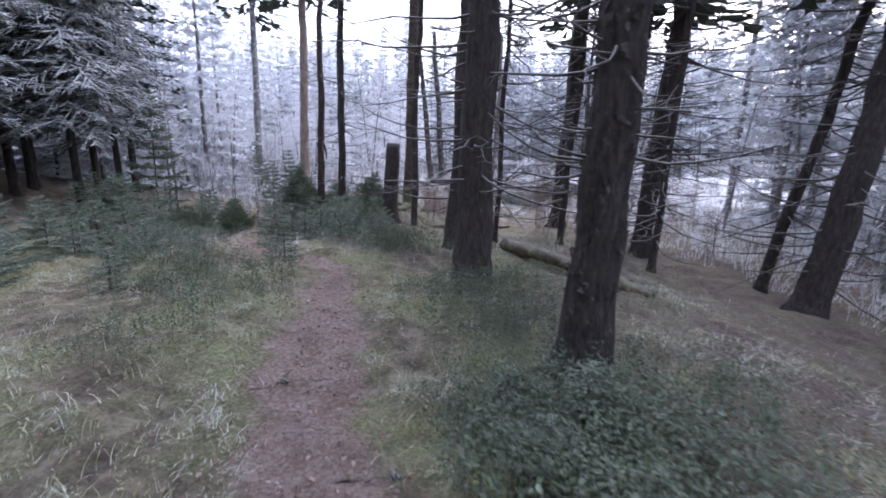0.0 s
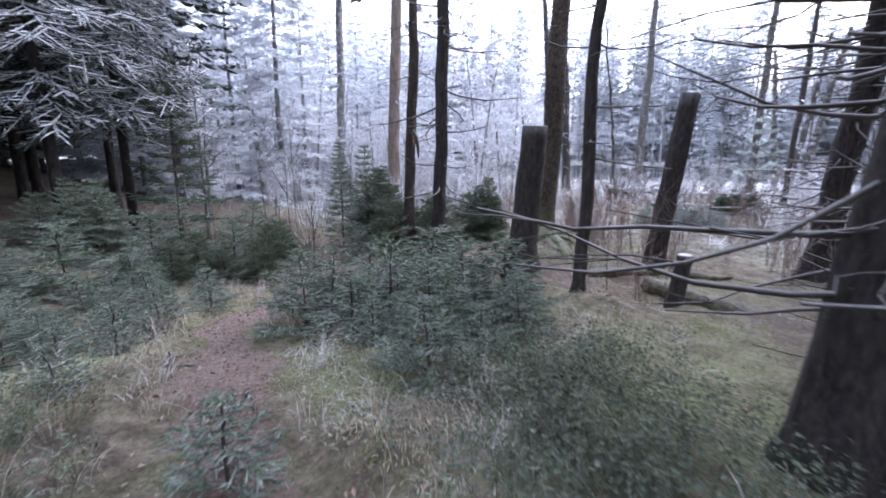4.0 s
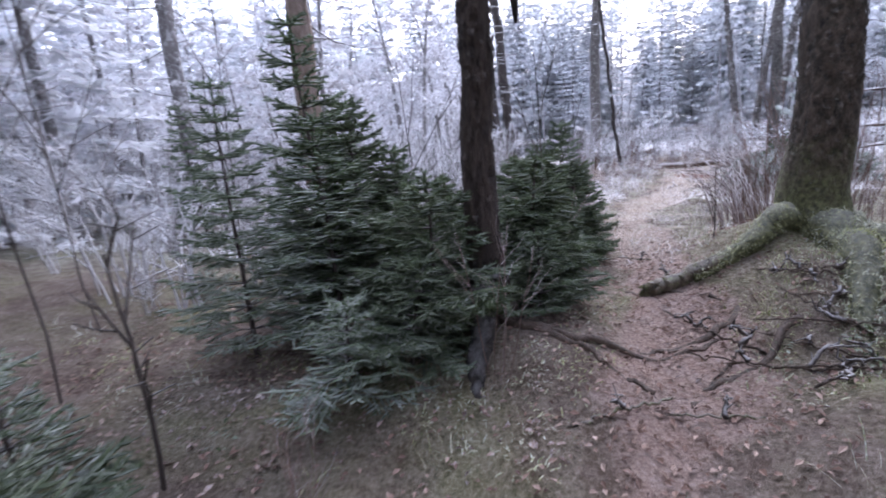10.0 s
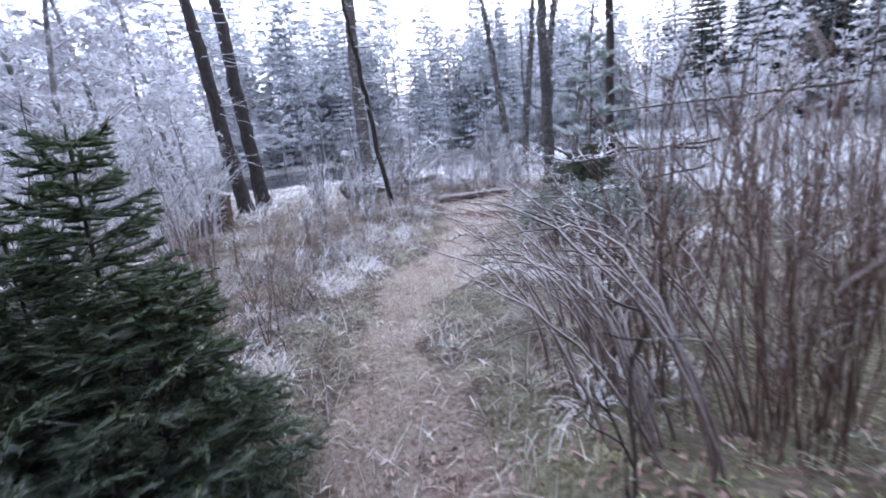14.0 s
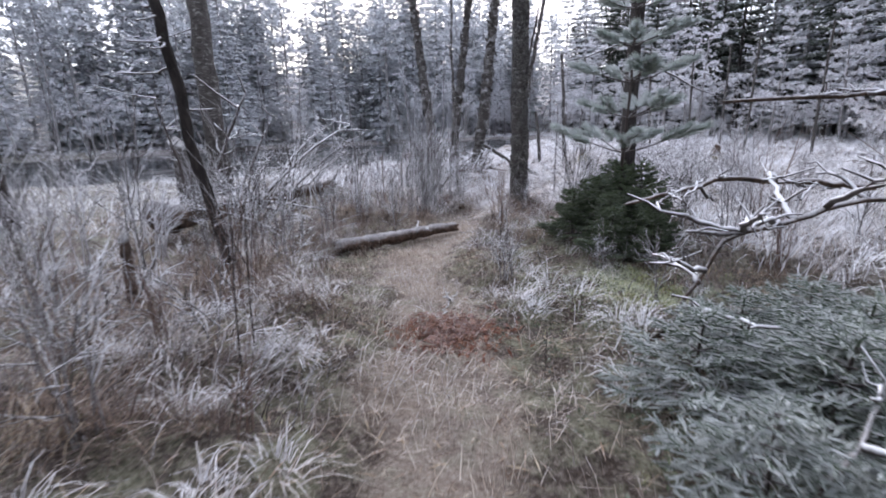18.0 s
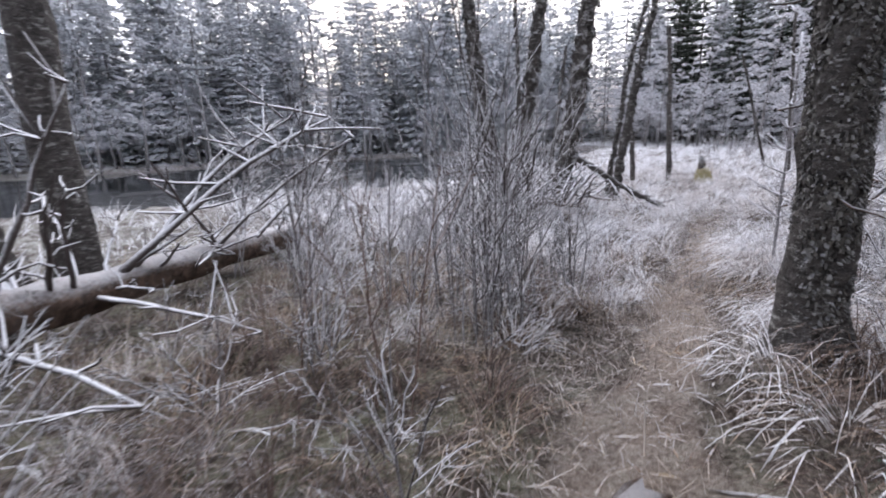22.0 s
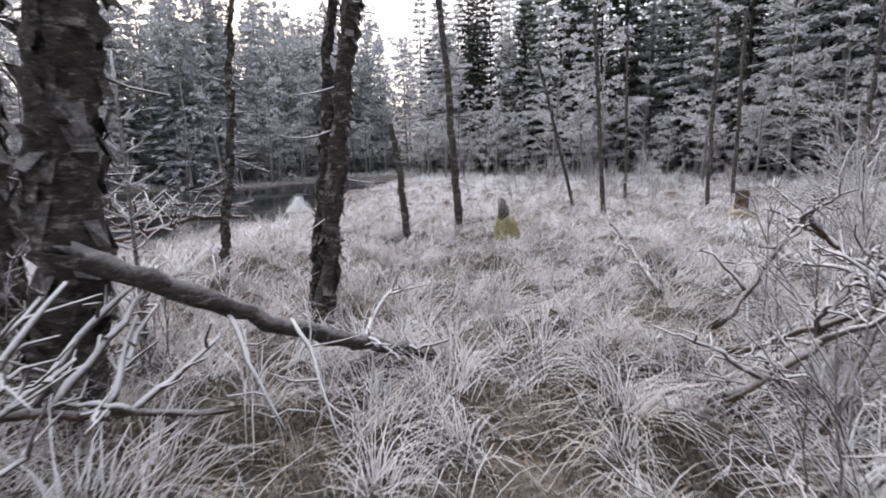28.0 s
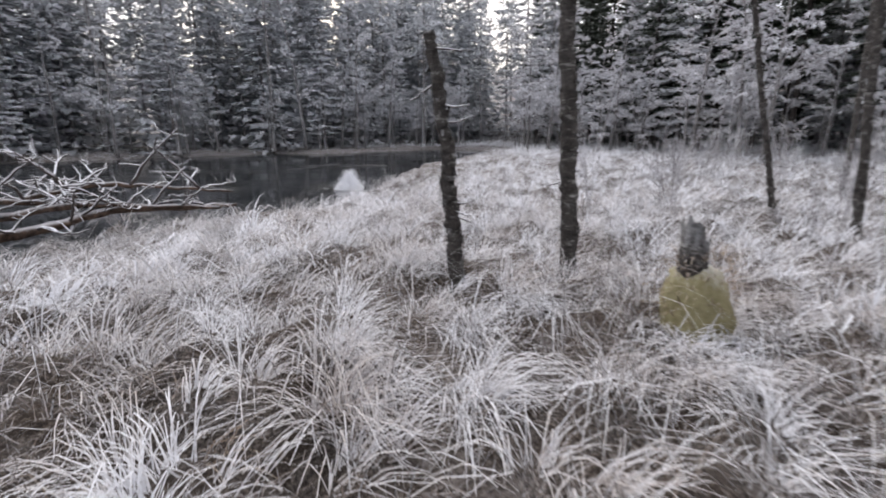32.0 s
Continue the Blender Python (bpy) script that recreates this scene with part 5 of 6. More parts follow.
def young_pine(x, y, h):
    r = np.random.default_rng(77)
    ob = thing("young_pine", (x, y, gz(x, y)), "young pine with thick rimed needle tufts", "pine")
    stem = Soup()
    P = trunk_points(r, h, (0.05, 0.03), 9, 0.01)
    stem.tube(P, np.linspace(0.028, 0.008, 9), 8)
    part("stem", stem.done("stem", TWIG_DARK), ob)
    z = 0.7
    while z < h:
        f = 1 - z / h
        for az in r.uniform(0, 6.28) + np.arange(5) * 6.28 / 5 + r.normal(0, 0.2, 5):
            tw, nd = Soup(), Soup()
            L = (0.25 + 0.75 * f) * r.uniform(0.7, 1.1)
            B = limb(r, (np.interp(z, P[:, 2], P[:, 0]), np.interp(z, P[:, 2], P[:, 1]), z), az, 0.25, L, 0.3, 6)
            tw.tube(B, np.linspace(0.009, 0.004, 6), 5, False)
            ends = [(B[2], B[5])]
            for _ in range(5):
                b = B[r.integers(2, 5)]
                a2 = az + r.choice([-1, 1]) * r.uniform(0.4, 0.9)
                ends.append((b, b + np.array([np.cos(a2), np.sin(a2), 0.25]) * L * 0.35))
            for b, e in ends:
                tw.tube(np.array([b, e]), [0.005, 0.003], 4, False)
                needled(r, nd, b + (e - b) * 0.25, e, 700, 0.07)
            bough = part("bough", tw.done("bough", TWIG_DARK), ob)
            tagged(part("foliage", nd.done("foliage", NEEDLE_PINE, False), bough), kind="stuff")
        z += 0.38


young_pine(5.45, 23.15, 2.9)

# ---- spruces with boughs at the edge of the dark wood ----
edge = [far_conifer(71, 12, 2.3, 0.25, NEEDLE_EDGE, False, 0.25, 7, 0.42), far_conifer(72, 14, 2.5, 0.28, NEEDLE_EDGE, False, 0.25, 7, 0.42)]
r4 = np.random.default_rng(5)


def stand(ob_first, protos_, i, x, y, sc, label, name, group):
    at = pose(x, y, gz(x, y, 0.05), 0, 0, r4.uniform(0, 360))
    if i not in ob_first:
        ob_first[i] = put(name, [(nm, me_, "") for nm, me_ in zip(("trunk", "crown"), protos_[i])], (0, 0, 0), label, "tree", group)
        ob_first[i].matrix_basis = at @ Matrix.Diagonal((sc, sc, sc, 1))
    else:
        copy_thing(ob_first[i], at).scale = (sc, sc, sc)


made_edge = {}
for j, (x, y, sc) in enumerate(((-11.6, 13.4, 1.05), (-11.4, 12.6, 1.0), (-12.0, 14.0, 1.1), (-11.0, 8.6, 1.1), (-10.5, 4.0, 1.1))):
    stand(made_edge, edge, j % 2, x, y, sc, "tall dark spruce with bare lower trunk at the wood's edge", "spruce_tree", "spruces at the wood's edge")
hung = bough_spruce(73, 10, 2.2, 2.5, 6.9, NEEDLE_EDGE)
first_hung = None
for x, y, sc in ((-9.6, 12.5, 1.0), (-12.4, 9.6, 1.1), (-10.6, 14.6, 1.0), (-10.3, 9.6, 1.0), (-9.3, 13.7, 0.9), (-9.9, 6.4, 1.0)):
    at = pose(x, y, gz(x, y, 0.05), 0, 0, r4.uniform(0, 360))
    if first_hung is None:
        first_hung = thing("spruce_tree", (0, 0, 0), "tall spruce with rimed hanging boughs at the wood's edge", "tree", "spruces at the wood's edge")
        for nm, me_ in zip(("trunk", "branchwork", "foliage"), hung):
            tagged(part(nm, me_, first_hung), kind="stuff" if nm != "trunk" else "")
        first_hung.matrix_basis = at
    else:
        copy_thing(first_hung, at).scale = (sc, sc, sc)


def wood(count, region, protos_, label, name, group, smin=0.8, smax=1.2, clear=4.2, gap=1.1):
    made, tries, first = [], 0, {}
    while len(made) < count and tries < 20000:
        tries += 1
        x, y = region()
        if near(np.array(x), np.array(y)) < clear or lake_distance(np.array(x), np.array(y)) < 1.5 or any((x - a) ** 2 + (y - b) ** 2 < gap for a, b in made):
            continue
        made.append((x, y))
        stand(first, protos_, int(r4.integers(len(protos_))), x, y, r4.uniform(smin, smax), label, name, group)


def box(x0, x1, y0, y1):
    return lambda: (r4.uniform(x0, x1), r4.uniform(y0, y1))


def strip(x0, y0, x1, y1, width):
    """A strip along a line, to its right."""
    def pick():
        u, v = r4.random(), r4.random() * width
        L = math.hypot(x1 - x0, y1 - y0)
        return x0 + (x1 - x0) * u + (y1 - y0) / L * v, y0 + (y1 - y0) * u - (x1 - x0) / L * v
    return pick


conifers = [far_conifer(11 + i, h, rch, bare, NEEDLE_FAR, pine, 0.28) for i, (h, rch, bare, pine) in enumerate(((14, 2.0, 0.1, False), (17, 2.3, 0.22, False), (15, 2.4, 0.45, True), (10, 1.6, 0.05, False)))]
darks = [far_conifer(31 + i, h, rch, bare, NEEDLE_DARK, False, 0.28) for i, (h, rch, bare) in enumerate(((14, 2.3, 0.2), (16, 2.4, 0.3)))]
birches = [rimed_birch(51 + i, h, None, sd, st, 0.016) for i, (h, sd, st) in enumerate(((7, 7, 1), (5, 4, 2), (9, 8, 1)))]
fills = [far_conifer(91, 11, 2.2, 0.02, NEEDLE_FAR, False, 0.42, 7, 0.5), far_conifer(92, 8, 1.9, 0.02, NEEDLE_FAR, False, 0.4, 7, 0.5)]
# Whitened by colour to stand in for mist as well as rime.
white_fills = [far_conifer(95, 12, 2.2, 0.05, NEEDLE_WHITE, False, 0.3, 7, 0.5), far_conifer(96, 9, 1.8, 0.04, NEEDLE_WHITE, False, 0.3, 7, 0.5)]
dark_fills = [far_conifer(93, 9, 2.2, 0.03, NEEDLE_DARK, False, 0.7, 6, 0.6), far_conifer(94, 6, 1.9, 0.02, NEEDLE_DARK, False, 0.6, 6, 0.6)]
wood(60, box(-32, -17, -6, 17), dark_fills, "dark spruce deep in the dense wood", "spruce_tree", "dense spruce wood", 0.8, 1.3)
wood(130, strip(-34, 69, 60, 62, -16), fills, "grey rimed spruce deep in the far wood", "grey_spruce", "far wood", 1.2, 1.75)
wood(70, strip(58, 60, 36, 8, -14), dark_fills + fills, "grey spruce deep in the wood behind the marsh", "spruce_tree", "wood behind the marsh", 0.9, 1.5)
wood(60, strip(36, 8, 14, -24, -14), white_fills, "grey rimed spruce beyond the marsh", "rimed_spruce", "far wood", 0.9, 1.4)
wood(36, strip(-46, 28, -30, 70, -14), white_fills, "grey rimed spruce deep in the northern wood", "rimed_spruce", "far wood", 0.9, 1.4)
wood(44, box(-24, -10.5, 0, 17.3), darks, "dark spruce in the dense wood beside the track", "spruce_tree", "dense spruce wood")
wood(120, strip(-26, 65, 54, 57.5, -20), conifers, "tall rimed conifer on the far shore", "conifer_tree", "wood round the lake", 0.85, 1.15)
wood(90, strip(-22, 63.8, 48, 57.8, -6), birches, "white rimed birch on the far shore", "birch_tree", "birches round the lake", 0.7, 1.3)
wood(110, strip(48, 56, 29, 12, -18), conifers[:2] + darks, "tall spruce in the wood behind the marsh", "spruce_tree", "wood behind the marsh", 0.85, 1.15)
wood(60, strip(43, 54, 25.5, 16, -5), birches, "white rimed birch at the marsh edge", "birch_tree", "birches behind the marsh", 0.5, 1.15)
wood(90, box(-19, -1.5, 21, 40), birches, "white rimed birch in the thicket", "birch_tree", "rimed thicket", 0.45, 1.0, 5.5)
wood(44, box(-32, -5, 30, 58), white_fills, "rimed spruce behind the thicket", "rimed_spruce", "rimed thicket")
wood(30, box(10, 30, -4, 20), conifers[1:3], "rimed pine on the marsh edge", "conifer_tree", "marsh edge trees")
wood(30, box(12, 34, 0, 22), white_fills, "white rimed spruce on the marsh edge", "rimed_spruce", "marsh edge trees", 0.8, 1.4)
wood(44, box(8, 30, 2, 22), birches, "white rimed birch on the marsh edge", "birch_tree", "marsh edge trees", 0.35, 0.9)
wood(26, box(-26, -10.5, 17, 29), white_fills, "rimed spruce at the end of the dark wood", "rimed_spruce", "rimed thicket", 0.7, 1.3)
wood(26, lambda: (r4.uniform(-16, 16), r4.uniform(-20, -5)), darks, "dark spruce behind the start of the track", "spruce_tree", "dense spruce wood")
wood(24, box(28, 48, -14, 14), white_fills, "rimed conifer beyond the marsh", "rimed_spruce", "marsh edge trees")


# ---- bare shrubs and saplings ----
shrubs = {"white": [shrub(201 + i, st, h, TWIG_FROST, 2, sd, 0.010) for i, (st, h, sd) in enumerate(((5, 1.5, 7), (7, 1.1, 6), (4, 1.9, 8)))],
          "rimed": [shrub(211 + i, st, h, TWIG_RIMED, 2, sd, 0.009) for i, (st, h, sd) in enumerate(((6, 1.3, 6), (8, 0.9, 5), (4, 1.7, 6)))],
          "brown": [shrub(221 + i, st, h, TWIG_BROWN, 1, sd, 0.007, 0.3, False) for i, (st, h, sd) in enumerate(((9, 1.3, 4), (6, 0.9, 4), (5, 1.7, 5)))],
          "dark": [shrub(231 + i, st, h, TWIG_DARK, 2, sd, 0.009, 0.15, False) for i, (st, h, sd) in enumerate(((1, 2.6, 5), (2, 1.6, 4), (1, 1.3, 5)))],
          "stem": [shrub(251 + i, st, h, TWIG_RIMED, 1, sd, 0.0085, 0.22, False) for i, (st, h, sd) in enumerate(((4, 2.3, 13), (3, 2.7, 14), (5, 1.9, 12)))],
          "dead": [shrub(241 + i, st, h, TWIG_RIMED, 2, sd, 0.007, 1.2) for i, (st, h, sd) in enumerate(((7, 0.8, 5), (9, 0.6, 4)))]}
first_shrub = {}
SHRUB_LABEL = {"stem": "slender leafless sapling stems edged with white rime", "white": "bare bush thickly covered with white rime", "rimed": "bare twiggy bush edged with rime", "brown": "upright brown leafless bush stems", "dark": "thin dark leafless sapling", "dead": "tangle of dead rimed twigs on the ground"}


def plant_shrub(kind, i, x, y, sc, rz=None):
    key = (kind, i)
    at = pose(x, y, gz(x, y, 0.0), 0, 0, rng.uniform(0, 360) if rz is None else rz)
    if key not in first_shrub:
        ob = put(kind + "_shrub" if kind not in ("dark", "stem") else "sapling", [], (0, 0, 0), SHRUB_LABEL[kind], "shrub", kind + " shrubs")
        for me_ in shrubs[kind][i]:
            if kind in ("brown", "dark", "stem"):
                part("stem", me_, ob)
            else:
                tagged(part("branchwork", me_, ob), kind="stuff")
        first_shrub[key] = ob
        ob.matrix_basis = at @ Matrix.Diagonal((sc, sc, sc, 1))
    else:
        copy_thing(first_shrub[key], at).scale = (sc, sc, sc)


def shrub_belt(kind, count, x0, x1, y0, y1, ok, s0, s1):
    done, tries = 0, 0
    while done < count and tries < 6000:
        tries += 1
        x, y = rng.uniform(x0, x1), rng.uniform(y0, y1)
        d = float(near(np.array(x), np.array(y)))
        if d > 0.75 and float(lake_distance(np.array(x), np.array(y))) > 0.6 and ok(x, y, d):
            plant_shrub(kind, int(rng.integers(len(shrubs[kind]))), x, y, rng.uniform(s0, s1))
            done += 1


left = lambda x, y: (y - 18.8) * 1.0 - (x + 1.1) * 0.95 > 0
shrub_belt("white", 46, -9, 0.6, 20.5, 33, lambda x, y, d: left(x, y) and d > 2.6, 0.7, 1.15)
shrub_belt("rimed", 4, -5, 4, 18.5, 27, lambda x, y, d: left(x, y) and 1.2 < d < 4, 0.45, 0.9)
shrub_belt("brown", 18, -3, 5, 18.5, 27, lambda x, y, d: left(x, y) and 0.8 < d < 2.5, 0.4, 0.75)
shrub_belt("rimed", 5, 2, 6.4, 20, 25.2, lambda x, y, d: not left(x, y) and 0.7 < d < 2.2 and x > 3.2, 0.35, 0.7)
shrub_belt("rimed", 26, 5, 13, 19, 26.5, lambda x, y, d: not left(x, y) and d > 1.6, 0.5, 1.0)
shrub_belt("white", 24, 6.5, 20, 19, 27, lambda x, y, d: d > 2.6, 0.5, 0.9)
shrub_belt("white", 30, 16, 30, 22, 34, lambda x, y, d: x + 0.3 * y > 28, 0.5, 1.0)
shrub_belt("white", 7, 4.0, 7.4, 27.2, 30.5, lambda x, y, d: left(x, y) and d > 1.1, 0.5, 1.05)
shrub_belt("rimed", 9, 4.0, 7.4, 26.9, 29.5, lambda x, y, d: left(x, y) and d > 0.95, 0.6, 1.1)
shrub_belt("dead", 26, 7.6, 13, 23.8, 27.4, lambda x, y, d: not left(x, y) and d > 0.9, 0.9, 1.5)
shrub_belt("white", 14, 7.4, 13, 22.5, 26.8, lambda x, y, d: not left(x, y) and d > 1.5, 0.4, 0.7)
shrub_belt("brown", 34, -1.6, 4, 13.5, 20.5, lambda x, y, d: not left(x, y) and d > 0.75 and (x + 1.1) ** 2 + (y - 15.7) ** 2 > 0.6, 0.6, 1.1)
shrub_belt("brown", 40, -1, 9, 11.5, 24, lambda x, y, d: not left(x, y) and d > 3.2, 0.7, 1.2)
shrub_belt("rimed", 30, -8, -2.6, 16.5, 24, lambda x, y, d: d > 1.6, 0.6, 1.2)
shrub_belt("white", 34, -12, -3, 16.5, 24, lambda x, y, d: d > 3.5, 0.8, 1.4)
shrub_belt("brown", 16, -5.2, -2.6, 13.6, 18.6, lambda x, y, d: 0.75 < d < 2, 0.35, 0.6)
shrub_belt("dead", 26, 0, 11, 23, 31.5, lambda x, y, d: 0.9 < d < 4 and left(x, y), 0.7, 1.3)
shrub_belt("dead", 20, 5, 15, 22, 27.5, lambda x, y, d: 0.9 < d < 5 and not left(x, y), 0.7, 1.2)
for i, x, y, sc in ((0, -6.55, 14.9, 1.25), (0, -6.3, 12.2, 1.0), (0, -6.7, 12.0, 0.95), (1, -3.75, 10.55, 0.85), (2, -5.8, 14.15, 1.3), (1, -6.1, 13.7, 1.1), (0, -4.4, 15.9, 0.9), (0, -3.3, 16.0, 0.9), (2, -1.55, 16.5, 0.8),
                  (2, -3.6, 9.9, 0.5), (0, -7.3, 16.5, 1.3), (0, -6.0, 17.5, 1.3), (0, -7.8, 15.6, 1.2), (2, 3.5, 23.2, 0.7), (1, 1.0, 22.9, 0.7), (2, 2.45, 22.0, 0.35), (0, -0.3, 12.6, 1.0), (0, 0.6, 13.7, 1.1), (0, 2.6, 13.0, 1.2)):
    plant_shrub("dark", i, x, y, sc)
for i, x, y, sc in ((2, 4.2, 25.9, 0.6), (2, 5.45, 26.95, 0.85), (1, 5.8, 27.2, 0.9), (2, 6.2, 27.6, 0.8), (0, 6.7, 27.9, 0.85), (0, 6.8, 27.3, 0.7), (2, 6.6, 27.0, 0.75), (1, 7.0, 27.5, 0.8), (0, 8.2, 25.6, 0.5), (1, 9.0, 26.0, 0.6), (2, 8.8, 25.8, 0.5)):
    plant_shrub("rimed", i, x, y, sc)


for i, x, y, sc in ((0, 5.29, 26.85, 0.95), (1, 5.65, 27.05, 1.0), (2, 5.7, 26.85, 1.0), (0, 6.9, 27.6, 0.85), (2, 5.6, 27.5, 0.9), (2, 6.95, 28.2, 0.8), (1, 4.4, 27.2, 0.8), (0, 8.0, 25.2, 0.6),
                  (2, 3.1, 25.9, 0.8), (0, 2.2, 25.0, 0.8), (2, 1.5, 24.4, 0.8), (0, 0.2, 23.6, 0.7), (2, -0.5, 22.6, 0.8), (1, 0.9, 25.2, 0.8), (0, 9.2, 25.9, 0.5), (2, 9.8, 26.2, 0.6)):
    plant_shrub("stem", i, x, y, sc)


for kind, i, x, y, sc in (("stem", 0, 2.08, 25.57, 0.80), ("rimed", 0, 1.88, 26.72, 0.90), ("rimed", 2, 2.52, 26.65, 0.80), ("rimed", 0, 2.91, 26.74, 0.70), ("stem", 2, 2.06, 27.81, 0.85)):
    plant_shrub(kind, i, x, y, sc)
for i, x, y, sc in ((0, 1.0, 25.7, 0.75), (1, 1.3, 26.5, 0.8), (2, 0.6, 26.3, 0.8), (0, 0.2, 25.2, 0.7)):
    plant_shrub("white", i, x, y, sc)
for i, x, y, sc in ((0, -0.6, 17.2, 0.8), (1, -0.2, 17.8, 0.9), (2, 0.2, 17.0, 0.8), (0, -0.3, 16.6, 0.9), (1, 0.3, 18.3, 0.9), (2, 0.7, 17.6, 0.9), (0, -0.7, 16.5, 0.7), (1, 0.1, 17.4, 0.9), (0, 0.6, 16.4, 1.0), (1, -0.1, 16.2, 0.9), (1, 0.9, 18.6, 0.9)):
    plant_shrub("brown", i, x, y, sc)


def rimed_sapling(x, y, h, seed):
    r = np.random.default_rng(seed)
    ob = thing("sapling", (x, y, gz(x, y)), "dead young spruce with upturned rimed branches", "sapling", "rimed saplings")
    s = Soup()
    P = trunk_points(r, h, (0.03, 0.0), 9, 0.006)
    s.tube(P, np.linspace(0.017, 0.008, 9), 7)
    part("stem", s.done("stem", TWIG_RIMED), ob)
    z = 0.5
    while z < h - 0.05:
        for az in r.uniform(0, 6.28) + np.arange(4) * 1.57:
            q = Soup()
            B = limb(r, (np.interp(z, P[:, 2], P[:, 0]), np.interp(z, P[:, 2], P[:, 1]), z), az, 0.35, (0.1 + 0.35 * (1 - z / h)) * r.uniform(0.7, 1.2), 0.5, 5)
            q.tube(B, np.linspace(0.007, 0.0045, 5), 5)
            part("branch", q.done("branch", TWIG_WHITE), ob)
        z += 0.2


for i, (x, y, h) in enumerate(((-8.0, 14.2, 4.2), (-8.9, 15.4, 4.6))):
    put("birch_sapling", list(zip(("trunk", "crown"), rimed_birch(160 + i, h, TWIG_FROST, 5, 1, 0.009), ("", "fine twigs white with rime"))), (x, y, gz(x, y)), "slender birch sapling white with rime among young spruces", "sapling", "birch saplings")
rimed_sapling(8.57, 26.3, 2.1, 1)
rimed_sapling(10.7, 30.6, 1.9, 2)

def arched_stems(x, y, count, length, az, seed):
    """A clump of long whippy stems that arch over to one side."""
    r = np.random.default_rng(seed)
    ob = thing("arched_shrub", (x, y, gz(x, y)), "long bare brown stems arching over the track", "shrub", "arched shrubs")
    for _ in range(count):
        q = Soup()
        B = limb(r, (r.normal(0, 0.1), r.normal(0, 0.1), -0.03), az + r.normal(0, 0.2), 1.45 - r.uniform(0, 0.25), length * r.uniform(0.7, 1.1), r.uniform(-1.7, -1.0), 12, 0.02)
        q.tube(B, np.linspace(0.009, 0.0025, 12), 5, False)
        for j in r.integers(4, 11, 4):
            q.tube(limb(r, B[j], az + r.normal(0, 0.8), r.uniform(-0.1, 0.7), length * r.uniform(0.1, 0.25), -0.3, 5), np.linspace(0.004, 0.002, 5), 3, False)
        part("stem", q.done("stem", TWIG_BROWN), ob)
    return ob


for i, (x, y, n, L) in enumerate(((-0.9, 16.9, 8, 1.5), (-0.6, 17.4, 8, 1.5), (-0.4, 16.8, 8, 1.7), (-1.0, 16.5, 5, 1.3), (-0.2, 17.9, 7, 1.5))):
    arched_stems(x, y, n, L, 1.65, 300 + i)

# ---- ground cover ----
def scatter(n, x0, x1, y0, y1, keep):
    x, y = rng.uniform(x0, x1, n), rng.uniform(y0, y1, n)
    k = rng.random(n) < keep(x, y)
    return x[k], y[k]


def grass_field(name, label, mat, x, y, length, width, bend, per, spread, segs=3, comb=0.5, lean=0.45):
    s = Soup()
    n = len(x) * per
    tx, ty = np.repeat(x, per), np.repeat(y, per)
    a = rng.uniform(0, 6.28, n)
    rr = spread * np.sqrt(rng.random(n))
    bx, by = tx + rr * np.cos(a), ty + rr * np.sin(a)
    tl = np.repeat(rng.uniform(0.6, 1.3, len(x)), per)
    lean_az = np.repeat(3 * wave(x, y, 0.8, 9) + rng.normal(0, 0.7, len(x)), per)
    az = np.where(rng.random(n) > comb, a + rng.normal(0, 0.5, n), lean_az + rng.normal(0, 0.5, n))
    L = length * tl * rng.uniform(0.45, 1.15, n)
    base = np.stack([bx, by, ground(bx, by) - 0.01], 1)
    s.blades(base, az, L, np.clip(rng.normal(bend, 0.25, n), 0.05, 1.2), width * rng.uniform(0.6, 1.4, n), segs, lean * rng.uniform(0.0, 1.0, (n, 1)) ** 0.7)
    return tagged(new(name, s.done(name, mat)), label, "grass", kind="stuff")


def tussock_field(name, label, mat, x, y, per, length, width, spread, segs=4):
    """Grass in mops: blades rise from one foot and arch over to a common side."""
    n = len(x)
    lean_az = 2.5 * wave(x, y, 0.7, 9) + rng.normal(0, 0.8, n)
    size = rng.uniform(0.55, 1.3, n)
    i = np.repeat(np.arange(n), per)
    m = n * per
    a = rng.uniform(0, 6.28, m)
    rr = spread * size[i] * np.sqrt(rng.random(m))
    bx, by = x[i] + rr * np.cos(a), y[i] + rr * np.sin(a)
    pull = rng.uniform(0.2, 1.4, n)[i]
    az = np.arctan2(np.sin(a) + pull * np.sin(lean_az[i]), np.cos(a) + pull * np.cos(lean_az[i])) + rng.normal(0, 0.25, m)
    base = np.stack([bx, by, ground(bx, by) - 0.02 + 0.1 * size[i] * (1 - (rr / (spread * size[i])) ** 2)], 1)
    s = Soup()
    s.blades(base, az, length * size[i] * rng.uniform(0.5, 1.15, m), np.clip(rng.normal(1.05, 0.22, m), 0.4, 1.5), width * rng.uniform(0.6, 1.4, m), segs, (0.35 + 0.8 * (rr / (spread * size[i]))[:, None]) * rng.uniform(0.7, 1.3, (m, 1)))
    return tagged(new(name, s.done(name, mat)), label, "grass", kind="stuff")


dry = lambda x, y: (lake_distance(x, y) > 0.25)
worn = lambda x, y: ease(0.22, 0.55, near(x, y) + 0.12 * wave(x, y, 2.6, 31) + 0.3 * ease(9.5, 12.5, x))
mx, my = scatter(2600, -7, 22, 16, 39, lambda x, y: marshy(x, y) * worn(x, y) * np.exp(-np.maximum(near(x, y) - 2.5, 0) / 3.5) * dry(x, y) * ease(6, 10.5, x + 0.35 * near(x, y)))
